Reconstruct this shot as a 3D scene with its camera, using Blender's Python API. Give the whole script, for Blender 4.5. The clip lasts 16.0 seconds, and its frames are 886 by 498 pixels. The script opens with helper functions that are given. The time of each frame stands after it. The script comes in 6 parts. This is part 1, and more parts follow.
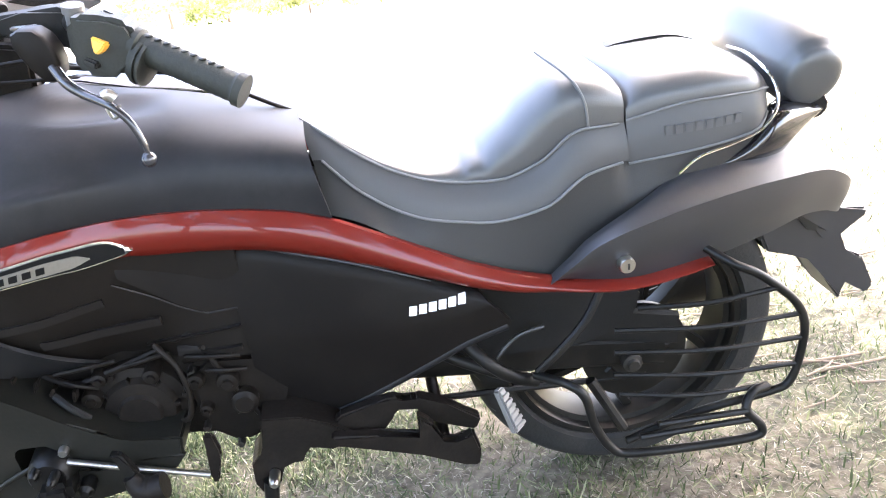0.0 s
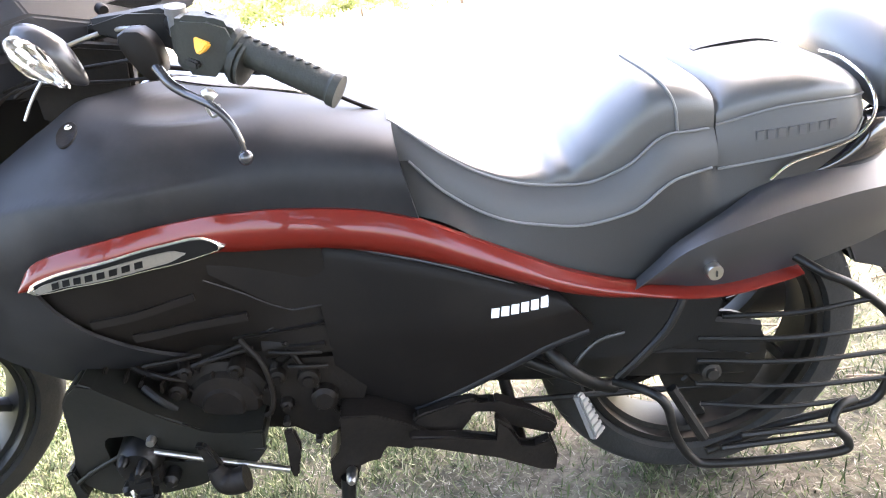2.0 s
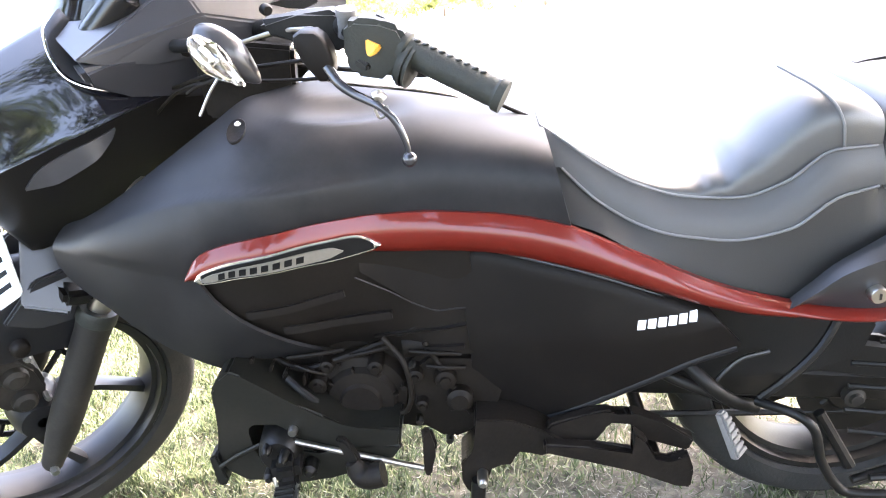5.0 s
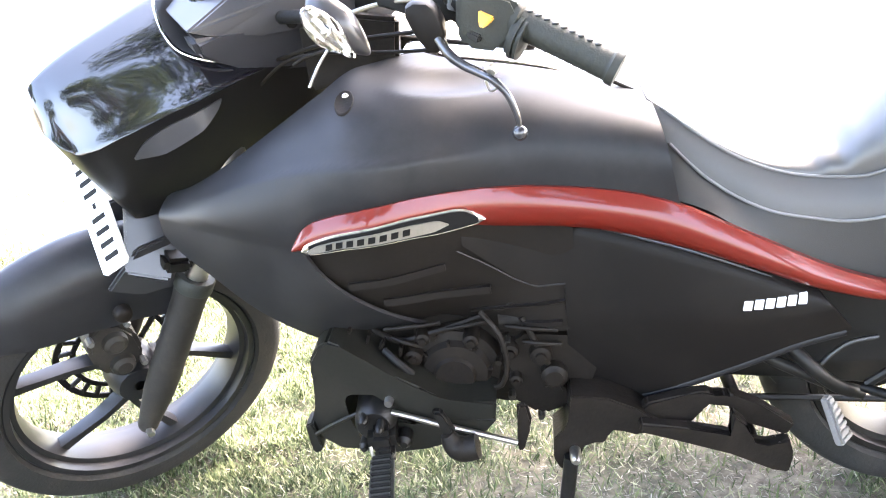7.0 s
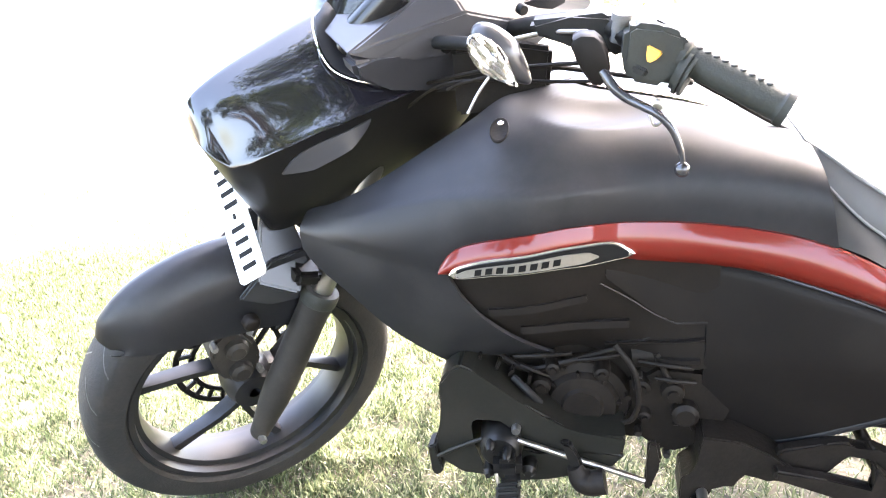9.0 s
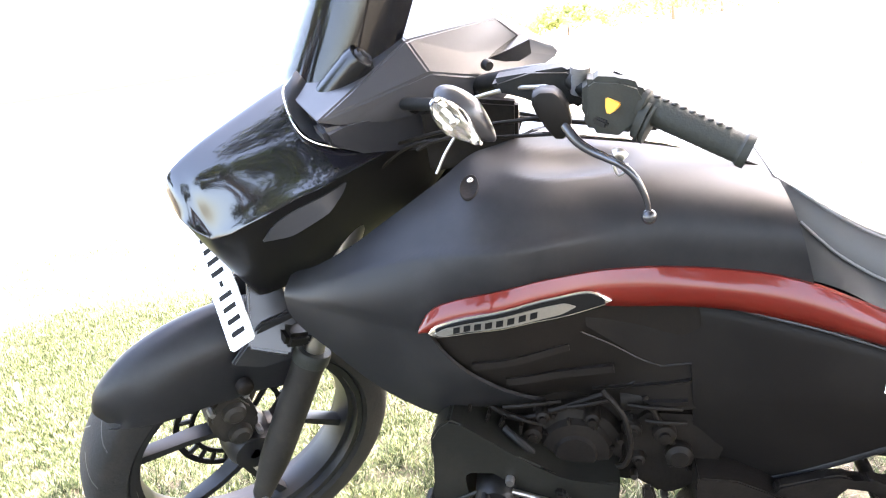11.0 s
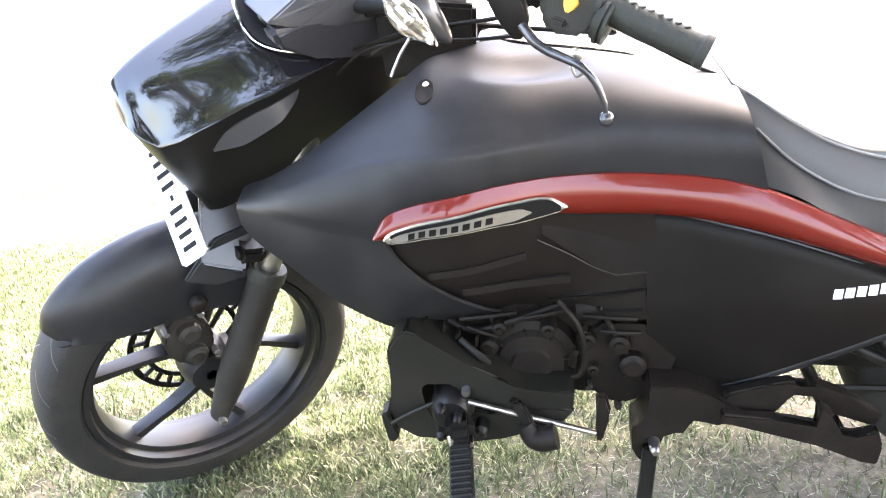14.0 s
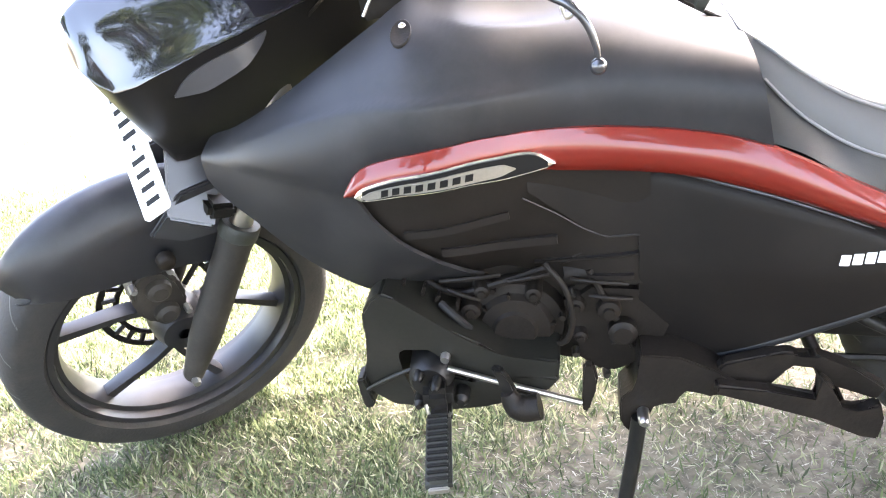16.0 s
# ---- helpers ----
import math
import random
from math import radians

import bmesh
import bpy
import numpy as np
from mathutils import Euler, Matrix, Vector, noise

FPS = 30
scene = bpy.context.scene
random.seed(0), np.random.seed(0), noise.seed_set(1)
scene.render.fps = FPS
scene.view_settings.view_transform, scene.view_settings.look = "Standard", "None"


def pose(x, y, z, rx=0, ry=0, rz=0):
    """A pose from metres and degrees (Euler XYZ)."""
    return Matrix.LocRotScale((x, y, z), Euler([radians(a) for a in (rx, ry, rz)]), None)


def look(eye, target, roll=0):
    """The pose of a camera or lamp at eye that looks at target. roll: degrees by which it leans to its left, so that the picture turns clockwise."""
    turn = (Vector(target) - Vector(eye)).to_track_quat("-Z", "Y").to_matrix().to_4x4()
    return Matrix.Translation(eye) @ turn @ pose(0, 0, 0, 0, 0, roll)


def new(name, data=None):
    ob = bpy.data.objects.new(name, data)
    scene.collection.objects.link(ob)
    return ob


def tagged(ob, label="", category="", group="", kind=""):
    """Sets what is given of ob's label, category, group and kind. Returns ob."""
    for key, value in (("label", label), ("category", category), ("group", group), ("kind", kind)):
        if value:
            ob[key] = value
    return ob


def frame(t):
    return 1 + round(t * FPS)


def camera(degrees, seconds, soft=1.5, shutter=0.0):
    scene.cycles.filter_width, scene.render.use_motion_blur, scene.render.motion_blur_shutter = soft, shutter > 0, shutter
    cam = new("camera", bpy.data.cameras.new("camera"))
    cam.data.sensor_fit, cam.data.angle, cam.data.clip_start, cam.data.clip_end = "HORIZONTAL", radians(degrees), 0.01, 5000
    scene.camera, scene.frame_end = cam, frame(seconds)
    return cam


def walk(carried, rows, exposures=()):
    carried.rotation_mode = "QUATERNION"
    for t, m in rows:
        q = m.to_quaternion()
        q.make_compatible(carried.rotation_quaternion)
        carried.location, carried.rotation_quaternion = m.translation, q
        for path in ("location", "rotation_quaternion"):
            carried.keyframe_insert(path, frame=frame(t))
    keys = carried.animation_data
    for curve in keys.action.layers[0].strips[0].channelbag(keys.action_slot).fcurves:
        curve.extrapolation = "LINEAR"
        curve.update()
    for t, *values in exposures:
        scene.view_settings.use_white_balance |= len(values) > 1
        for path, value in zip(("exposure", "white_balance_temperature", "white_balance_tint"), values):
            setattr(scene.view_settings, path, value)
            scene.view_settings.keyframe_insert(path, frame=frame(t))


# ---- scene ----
cam = camera(59.7, 16.0, soft=1.1)
# seconds, stops of exposure and white balance on the way
EXPOSURES = [(0.0, 4.45, 6950), (3.5, 4.25, 7150), (5.0, 4.6, 7200), (7.0, 5.02, 7250), (9.0, 4.94, 7300), (11.5, 4.47, 7350), (13.0, 4.64, 7450), (15.0, 4.88, 7400), (16.0, 5.05, 7400)]
PATH = [
    # seconds, eye, target, roll
    (0, (1.1015, -1.3386, 0.9481), (1.2671, 0.5467, 0.3015), -7.28),
    (0.5, (1.0880, -1.3386, 0.9492), (1.2338, 0.5524, 0.3143), -7.01),
    (1, (1.0803, -1.3377, 0.9473), (1.2131, 0.5552, 0.3154), -7.04),
    (1.5, (1.0629, -1.3395, 0.9485), (1.1439, 0.5613, 0.3318), -7.43),
    (2, (1.0456, -1.3345, 0.9522), (1.0966, 0.5652, 0.3288), -7.18),
    (2.5, (1.0293, -1.3344, 0.9543), (1.0593, 0.5691, 0.3411), -7.12),
    (3, (1.0072, -1.3367, 0.9634), (1.0063, 0.5714, 0.3642), -6.77),
    (3.5, (0.9823, -1.3314, 0.9729), (0.9513, 0.5745, 0.3672), -6.82),
    (4, (0.9687, -1.3297, 0.9672), (0.9198, 0.5751, 0.3596), -7.25),
    (4.2, (0.9620, -1.3307, 0.9673), (0.8960, 0.5752, 0.3647), -7.08),
    (6.3, (0.8860, -1.3309, 0.9787), (0.6886, 0.5515, 0.3326), -6.01),
    (6.5, (0.8782, -1.3311, 0.9749), (0.6667, 0.5437, 0.3115), -6.14),
    (7, (0.8580, -1.3320, 0.9761), (0.5986, 0.5419, 0.3272), -6.32),
    (7.5, (0.8166, -1.3382, 0.9855), (0.5004, 0.5324, 0.3524), -5.51),
    (8, (0.7810, -1.3426, 0.9919), (0.4418, 0.5270, 0.3679), -4.65),
    (8.5, (0.7599, -1.3444, 0.9941), (0.4027, 0.5236, 0.3754), -4.58),
    (9, (0.7320, -1.3469, 1.0013), (0.3371, 0.5212, 0.4061), -4.24),
    (9.2, (0.7263, -1.3514, 1.0064), (0.3134, 0.5178, 0.4273), -4.26),
    (11.3, (0.7931, -1.3352, 1.0387), (0.3639, 0.5483, 0.5210), -8.47),
    (11.5, (0.7804, -1.3406, 1.0294), (0.3392, 0.5345, 0.4914), -8.00),
    (12, (0.7725, -1.3409, 1.0064), (0.3346, 0.5188, 0.4149), -7.71),
    (12.5, (0.7704, -1.3438, 0.9882), (0.3682, 0.5151, 0.3695), -7.45),
    (13, (0.7819, -1.3434, 0.9784), (0.3985, 0.5120, 0.3377), -7.43),
    (13.5, (0.7963, -1.3398, 0.9733), (0.4358, 0.5148, 0.3173), -7.40),
    (14, (0.7963, -1.3358, 0.9769), (0.4418, 0.5197, 0.3199), -7.59),
    (14.5, (0.8069, -1.3349, 0.9748), (0.4555, 0.5228, 0.3227), -7.98),
    (15, (0.8127, -1.3321, 0.9737), (0.4841, 0.5268, 0.3130), -8.34),
    (15.5, (0.8434, -1.3109, 0.9567), (0.4784, 0.5249, 0.2519), -7.92),
    (16, (0.8117, -1.2540, 0.9558), (0.4509, 0.5543, 0.1812), -7.14),
]
walk(cam, [(t, look(*r)) for t, *r in PATH], [(t, e, k, 16) for t, e, k in EXPOSURES])

# ---- world and sun ----
SUN_EL, SUN_AZ = radians(55), radians(65)
world = bpy.data.worlds.new("sky")
scene.world = world
world.use_nodes = True
wn = world.node_tree.nodes
wl = world.node_tree.links
sky = wn.new("ShaderNodeTexSky")
sky.sky_type = "NISHITA"
sky.sun_disc = False
sky.sun_elevation = SUN_EL
sky.sun_rotation = SUN_AZ
sky.dust_density = 4.0
wl.new(sky.outputs[0], wn["Background"].inputs[0])
wn["Background"].inputs[1].default_value = 0.15
sun_data = bpy.data.lights.new("sun", "SUN")
sun_data.energy = 2.0
sun_data.angle = radians(0.55)
sun_data.color = (1.0, 0.97, 0.92)
sun = new("sun", sun_data)
SUN_WAY = Vector((math.sin(SUN_AZ) * math.cos(SUN_EL), math.cos(SUN_AZ) * math.cos(SUN_EL), math.sin(SUN_EL)))
sun.matrix_world = look(SUN_WAY * 30, (0, 0, 0))


# ---- materials ----
def material(name, color, rough=0.5, metal=0.0, grain=0.0, scale=60.0, bump=0.0, coat=0.0, spec=0.5, dirt=None, dirt_scale=6.0, amount=0.4):
    m = bpy.data.materials.new(name)
    m.use_nodes = True
    nt = m.node_tree
    b = nt.nodes["Principled BSDF"]
    b.inputs["Roughness"].default_value = rough
    b.inputs["Metallic"].default_value = metal
    b.inputs["Coat Weight"].default_value = coat
    b.inputs["Coat Roughness"].default_value = 0.04
    b.inputs["Specular IOR Level"].default_value = spec
    co = nt.nodes.new("ShaderNodeTexCoord")
    n1 = nt.nodes.new("ShaderNodeTexNoise")
    n1.inputs["Scale"].default_value = scale
    n1.inputs["Detail"].default_value = 6
    nt.links.new(co.outputs["Object"], n1.inputs["Vector"])
    n2 = nt.nodes.new("ShaderNodeTexNoise")
    n2.inputs["Scale"].default_value = dirt_scale
    n2.inputs["Detail"].default_value = 8
    n2.inputs["Roughness"].default_value = 0.65
    nt.links.new(co.outputs["Object"], n2.inputs["Vector"])
    mix = nt.nodes.new("ShaderNodeMix")
    mix.data_type = "RGBA"
    c = Vector(color)
    mix.inputs["A"].default_value = (*(c * (1 - grain)), 1)
    mix.inputs["B"].default_value = (*(c * (1 + grain)), 1)
    nt.links.new(n1.outputs["Fac"], mix.inputs["Factor"])
    out = mix.outputs["Result"]
    ramp = nt.nodes.new("ShaderNodeMapRange")
    ramp.inputs["From Min"].default_value = 0.45
    ramp.inputs["From Max"].default_value = 0.75
    ramp.inputs["To Max"].default_value = amount
    nt.links.new(n2.outputs["Fac"], ramp.inputs["Value"])
    if dirt:
        mix2 = nt.nodes.new("ShaderNodeMix")
        mix2.data_type = "RGBA"
        mix2.inputs["B"].default_value = (*dirt, 1)
        nt.links.new(out, mix2.inputs["A"])
        nt.links.new(ramp.outputs["Result"], mix2.inputs["Factor"])
        out = mix2.outputs["Result"]
    nt.links.new(out, b.inputs["Base Color"])
    rr = nt.nodes.new("ShaderNodeMapRange")
    rr.inputs["To Min"].default_value = max(0.0, rough - 0.06)
    rr.inputs["To Max"].default_value = min(1.0, rough + (0.12 if dirt else 0.05))
    nt.links.new(n2.outputs["Fac"], rr.inputs["Value"])
    nt.links.new(rr.outputs["Result"], b.inputs["Roughness"])
    if bump:
        bp = nt.nodes.new("ShaderNodeBump")
        bp.inputs["Strength"].default_value = bump
        bp.inputs["Distance"].default_value = 0.002
        nt.links.new(n1.outputs["Fac"], bp.inputs["Height"])
        nt.links.new(bp.outputs["Normal"], b.inputs["Normal"])
    return m


DUST = (0.055, 0.047, 0.038)
M_TANK = material("satin_grey_paint", (0.0072, 0.0075, 0.0090), 0.47, 0.0, 0.08, 400, 0.0, spec=0.28, dirt=(0.10, 0.095, 0.09), amount=0.15)
M_PANEL = material("satin_black_plastic", (0.0074, 0.0063, 0.0058), 0.44, 0.0, 0.1, 300, 0.03, spec=0.11, dirt=DUST, amount=0.10)
# lighter copy of the tank paint, sky sheen and haze put into its colour
M_SATIN = material("sky_lifted_satin_paint", (0.019, 0.0195, 0.0225), 0.37, 0.0, 0.08, 400, 0.0, spec=0.6, dirt=(0.10, 0.095, 0.09), amount=0.15)
M_RED = material("red_metallic_paint", (0.115, 0.0085, 0.005), 0.42, 0.10, 0.1, 900, 0.0, coat=0.55, spec=0.12)
M_GLOSS = material("gloss_black_plastic", (0.008, 0.0075, 0.010), 0.08, 0.0, 0.05, 200, 0.0, coat=0.6)
M_COWL = material("satin_cowl_plastic", (0.008, 0.0078, 0.0085), 0.21, 0.0, 0.05, 200, 0.0, spec=0.4)
M_HOOD = material("satin_grey_black_plastic", (0.030, 0.030, 0.034), 0.30, 0.0, 0.05, 200, 0.0, spec=0.55)
M_LOWER = material("satin_black_side_plastic", (0.0085, 0.0078, 0.0078), 0.36, 0.0, 0.05, 200, 0.0, spec=0.22)
M_BLACK = material("rough_black_plastic", (0.008, 0.008, 0.008), 0.55, 0.0, 0.2, 250, 0.15, spec=0.2, dirt=DUST, amount=0.15)
M_VENT = material("dark_vent_plastic", (0.0088, 0.0072, 0.0063), 0.42, 0.0, 0.2, 200, 0.05, spec=0.16, dirt=DUST, amount=0.08)
M_SLAT = material("grey_slat_plastic", (0.012, 0.0102, 0.0095), 0.45, 0.0, 0.1, 200, 0.05, spec=0.22)
M_SEAT = material("black_grained_vinyl", (0.052, 0.053, 0.054), 0.36, 0.0, 0.12, 700, 0.2, spec=0.7)
M_SEAT2 = material("grey_smooth_vinyl", (0.057, 0.057, 0.057), 0.46, 0.0, 0.08, 900, 0.12, spec=0.35)
M_SKIRT = material("matt_black_vinyl", (0.023, 0.0226, 0.022), 0.46, 0.0, 0.12, 700, 0.15, spec=0.28)
M_STITCH = material("pale_thread", (0.12, 0.12, 0.12), 0.7, 0.0, 0.2, 900)
M_TYRE = material("worn_tyre_rubber", (0.011, 0.0108, 0.0105), 0.75, 0.0, 0.25, 180, 0.4, spec=0.35, dirt=DUST, amount=0.30, dirt_scale=14)
M_RIM = material("dark_alloy", (0.012, 0.0125, 0.0145), 0.36, 0.25, 0.1, 200, 0.0, dirt=DUST, amount=0.3)
M_STEEL = material("bare_steel", (0.45, 0.44, 0.42), 0.30, 1.0, 0.1, 300, 0.0, dirt=(0.2, 0.15, 0.1), amount=0.3)
M_FORK = material("dusty_dark_casting", (0.014, 0.0122, 0.0105), 0.6, 0.0, 0.25, 200, 0.15, spec=0.35, dirt=(0.09, 0.075, 0.06), amount=0.35, dirt_scale=12)
M_PAN = material("dusty_green_black_plastic", (0.0080, 0.0078, 0.0062), 0.45, 0.0, 0.2, 160, 0.1, spec=0.24, dirt=(0.030, 0.025, 0.018), amount=0.25, dirt_scale=10)
M_PEG = material("dull_cast_metal", (0.17, 0.165, 0.16), 0.5, 0.4, 0.2, 200, 0.1)
M_CHROME = material("chrome", (0.75, 0.75, 0.75), 0.10, 1.0, 0.03, 300, 0.0)
M_BRUSHED = material("brushed_emblem_metal", (0.27, 0.255, 0.23), 0.34, 0.7, 0.15, 300, 0.0)
M_LEVER = material("black_lever_paint", (0.035, 0.035, 0.04), 0.16, 0.3, 0.05, 200, 0.0, coat=0.5)
M_GRIP = material("soft_rubber", (0.020, 0.022, 0.019), 0.6, 0.0, 0.2, 300, 0.3, spec=0.35, dirt=(0.06, 0.06, 0.05), amount=0.3)
M_AMBER = material("amber_switch", (0.85, 0.42, 0.05), 0.35, 0.0, 0.05, 200)
M_ENGINE = material("dusty_black_engine", (0.0082, 0.0066, 0.0055), 0.50, 0.0, 0.3, 150, 0.3, spec=0.13, dirt=(0.04, 0.030, 0.022), amount=0.2, dirt_scale=20)
M_FRAME = material("black_frame_paint", (0.0050, 0.0048, 0.0046), 0.40, 0.0, 0.2, 200, 0.05, spec=0.22, dirt=DUST, amount=0.22, dirt_scale=18)
M_PLATE = material("white_plate", (0.80, 0.80, 0.80), 0.35, 0.0, 0.03, 100)
M_JET = material("dull_black_ink", (0.006, 0.006, 0.006), 0.6, spec=0.12)
M_INK = material("black_ink", (0.02, 0.02, 0.02), 0.5)
M_WHITE = material("white_decal", (0.80, 0.80, 0.80), 0.4)
M_DECAL = material("dim_grey_decal", (0.065, 0.065, 0.067), 0.5)


def lens_material():
    m = bpy.data.materials.new("clear_lens_plastic")
    m.use_nodes = True
    b = m.node_tree.nodes["Principled BSDF"]
    b.inputs["Base Color"].default_value = (0.97, 0.95, 0.92, 1)
    b.inputs["Roughness"].default_value = 0.08
    b.inputs["Transmission Weight"].default_value = 1.0
    b.inputs["IOR"].default_value = 1.35
    return m


M_LENS = lens_material()
M_REFLECT = material("warm_grey_reflector", (0.70, 0.69, 0.68), 0.20, 1.0, 0.25, 90, 0.0)

# ---- small mesh tools ----
Y0 = 0.03          # the motorcycle's middle plane
LEAN = 7.5        # it leans on its side stand
STEER = 42.5       # bars turned to the left lock


def crv(pts):
    """Smooth, overshoot-free curve through (x, value) pairs."""
    xs = [p[0] for p in pts]
    ys = [p[1] for p in pts]
    n = len(xs)
    d = [(ys[i + 1] - ys[i]) / (xs[i + 1] - xs[i]) for i in range(n - 1)]
    t = [d[0]] + [0.0 if d[i - 1] * d[i] <= 0 else 2 * d[i - 1] * d[i] / (d[i - 1] + d[i]) for i in range(1, n - 1)] + [d[-1]]

    def f(x):
        if x <= xs[0]:
            return ys[0]
        if x >= xs[-1]:
            return ys[-1]
        i = max(k for k in range(n - 1) if xs[k] <= x)
        h = xs[i + 1] - xs[i]
        u = (x - xs[i]) / h
        return ((1 + 2 * u) * (1 - u) ** 2 * ys[i] + u * (1 - u) ** 2 * h * t[i] + u * u * (3 - 2 * u) * ys[i + 1] + u * u * (u - 1) * h * t[i + 1])
    return f


def smooth_path(pts, per=8):
    """Points along a Catmull-Rom curve."""
    p = [Vector(q) for q in pts]
    p = [2 * p[0] - p[1]] + p + [2 * p[-1] - p[-2]]
    out = []
    for i in range(1, len(p) - 2):
        for k in range(per):
            u = k / per
            a, b, c, d = p[i - 1], p[i], p[i + 1], p[i + 2]
            out.append(0.5 * ((2 * b) + (c - a) * u + (2 * a - 5 * b + 4 * c - d) * u * u + (3 * b - a - 3 * c + d) * u ** 3))
    out.append(p[-2])
    return out


def finish(bm, angle=38):
    bmesh.ops.recalc_face_normals(bm, faces=bm.faces)
    for f in bm.faces:
        f.smooth = True
    for e in bm.edges:
        e.smooth = len(e.link_faces) == 2 and e.calc_face_angle(0) < radians(angle)


def part(name, bm, mat, parent, label="", angle=38):
    finish(bm, angle)
    me = bpy.data.meshes.new(name)
    bm.to_mesh(me)
    bm.free()
    me.materials.append(mat)
    ob = new(name, me)
    ob.parent = parent
    if label:
        ob["label"] = label
    return ob


def grid(bm, rows, close=False):
    """Quads over rows of points."""
    vs = [[bm.verts.new(p) for p in r] for r in rows]
    for a, b in zip(vs, vs[1:]):
        k = len(a)
        for i in range(k if close else k - 1):
            j = (i + 1) % k
            if len({a[i], a[j], b[j], b[i]}) == 4:
                bm.faces.new((a[i], a[j], b[j], b[i]))
    return vs


def slab(bm, rows, way):
    """A sheet of rows, thickened by the vector way."""
    w = Vector(way)
    a = grid(bm, rows)
    b = grid(bm, [[Vector(p) + w for p in r] for r in rows])
    n, m = len(rows), len(rows[0])
    ring = [(0, j) for j in range(m)] + [(i, m - 1) for i in range(1, n)] + [(n - 1, j) for j in range(m - 2, -1, -1)] + [(i, 0) for i in range(n - 2, 0, -1)]
    for (i, j), (k, l) in zip(ring, ring[1:] + ring[:1]):
        bm.faces.new((a[i][j], a[k][l], b[k][l], b[i][j]))


def tube(bm, pts, r, seg=10, per=6, cap=True):
    """A round bar along a smooth path; r is a number or a function of the way 0..1."""
    path = smooth_path(pts, per) if per > 1 else [Vector(p) for p in pts]
    rings = []
    up = Vector((0.31, 0.17, 0.93))
    for i, p in enumerate(path):
        t = (path[min(i + 1, len(path) - 1)] - path[max(i - 1, 0)]).normalized()
        s = t.cross(up)
        s = s.normalized() if s.length > 1e-4 else Vector((1, 0, 0))
        up = s.cross(t).normalized()
        rad = r(i / (len(path) - 1)) if callable(r) else r
        rings.append([p + rad * (math.cos(a) * s + math.sin(a) * up) for a in [2 * math.pi * k / seg for k in range(seg)]])
    vs = grid(bm, rings, True)
    if cap:
        bm.faces.new(vs[0][::-1])
        bm.faces.new(vs[-1])


def prism(bm, outline, a, b, bevel=0.0):
    """An outline of (x, z) points drawn out from y = a to y = b."""
    va = [bm.verts.new((x, a, z)) for x, z in outline]
    vb = [bm.verts.new((x, b, z)) for x, z in outline]
    n = len(outline)
    faces = [bm.faces.new(va), bm.faces.new(vb[::-1])]
    for i in range(n):
        faces.append(bm.faces.new((va[i], vb[i], vb[(i + 1) % n], va[(i + 1) % n])))
    if bevel:
        es = {e for f in faces for e in f.edges}
        bmesh.ops.bevel(bm, geom=list(es), offset=bevel, segments=2, affect="EDGES", clamp_overlap=True)


def lathe(bm, profile, centre, axis="y", seg=48):
    """Turns (radius, along) pairs about the axis through centre."""
    rings = []
    for r, h in profile:
        ring = []
        for k in range(seg):
            a = 2 * math.pi * k / seg
            c, s = r * math.cos(a), r * math.sin(a)
            ring.append(Vector((c, h, s)) if axis == "y" else Vector((c, s, h)) if axis == "z" else Vector((h, c, s)))
        rings.append([q + Vector(centre) for q in ring])
    grid(bm, rings, True)


def box(bm, m, sx, sy, sz, bevel=0.0):
    r = bmesh.ops.create_cube(bm, size=1.0, matrix=m @ Matrix.Diagonal((sx, sy, sz, 1)))
    if bevel:
        es = {e for v in r["verts"] for e in v.link_edges}
        bmesh.ops.bevel(bm, geom=list(es), offset=bevel, segments=2, affect="EDGES")


def ball(bm, c, r, u=16, v=10, squash=(1, 1, 1)):
    bmesh.ops.create_uvsphere(bm, u_segments=u, v_segments=v, radius=r, matrix=Matrix.Translation(c) @ Matrix.Diagonal((*squash, 1)))


def lerp(a, b, n):
    return [a + (b - a) * i / (n - 1) for i in range(n)]


def mirrored(bm):
    """The other flank of the motorcycle: a copy across its middle plane."""
    geo = bmesh.ops.duplicate(bm, geom=bm.verts[:] + bm.edges[:] + bm.faces[:])["geom"]
    for v in [g for g in geo if isinstance(g, bmesh.types.BMVert)]:
        v.co.y = 2 * Y0 - v.co.y


def both(name, bm, mat, parent, label="", angle=38):
    """The same piece on either flank, each a part of its own."""
    other = bm.copy()
    for v in other.verts:
        v.co.y = 2 * Y0 - v.co.y
    part(name, bm, mat, parent, label, angle)
    part(name, other, mat, parent, label, angle)


# ---- the motorcycle ----
bike = new("motorcycle")
bike.matrix_world = pose(0, 0, -0.0056, LEAN, 0, 0)
tagged(bike, "dark grey cruiser motorcycle with red stripe leaning on its stand", "motorcycle")

A0 = Vector((0.032, 0.05, 0.281))
AXIS = Vector((math.sin(radians(25)), 0, math.cos(radians(25))))
TURN = Matrix.Translation(A0) @ Matrix.Rotation(radians(STEER), 4, AXIS) @ Matrix.Translation(-A0)
MID = 0.05         # middle plane of the steered parts before they are turned

# flank of the body: half width at the level of the stripe
back_flank = crv([(0.56, -0.2635), (0.62, -0.264), (0.70, -0.241), (0.787, -0.209), (0.87, -0.199), (0.95, -0.200), (1.10, -0.211), (1.20, -0.217), (1.33, -0.215), (1.45, -0.230), (1.58, -0.207), (1.72, -0.170), (1.83, -0.122), (1.90, -0.078), (1.94, -0.02)])


def flank(x):
    return -0.265 + 0.13 * (max(0.0, 0.62 - x) / 0.358) ** 1.9 if x < 0.62 else back_flank(x)


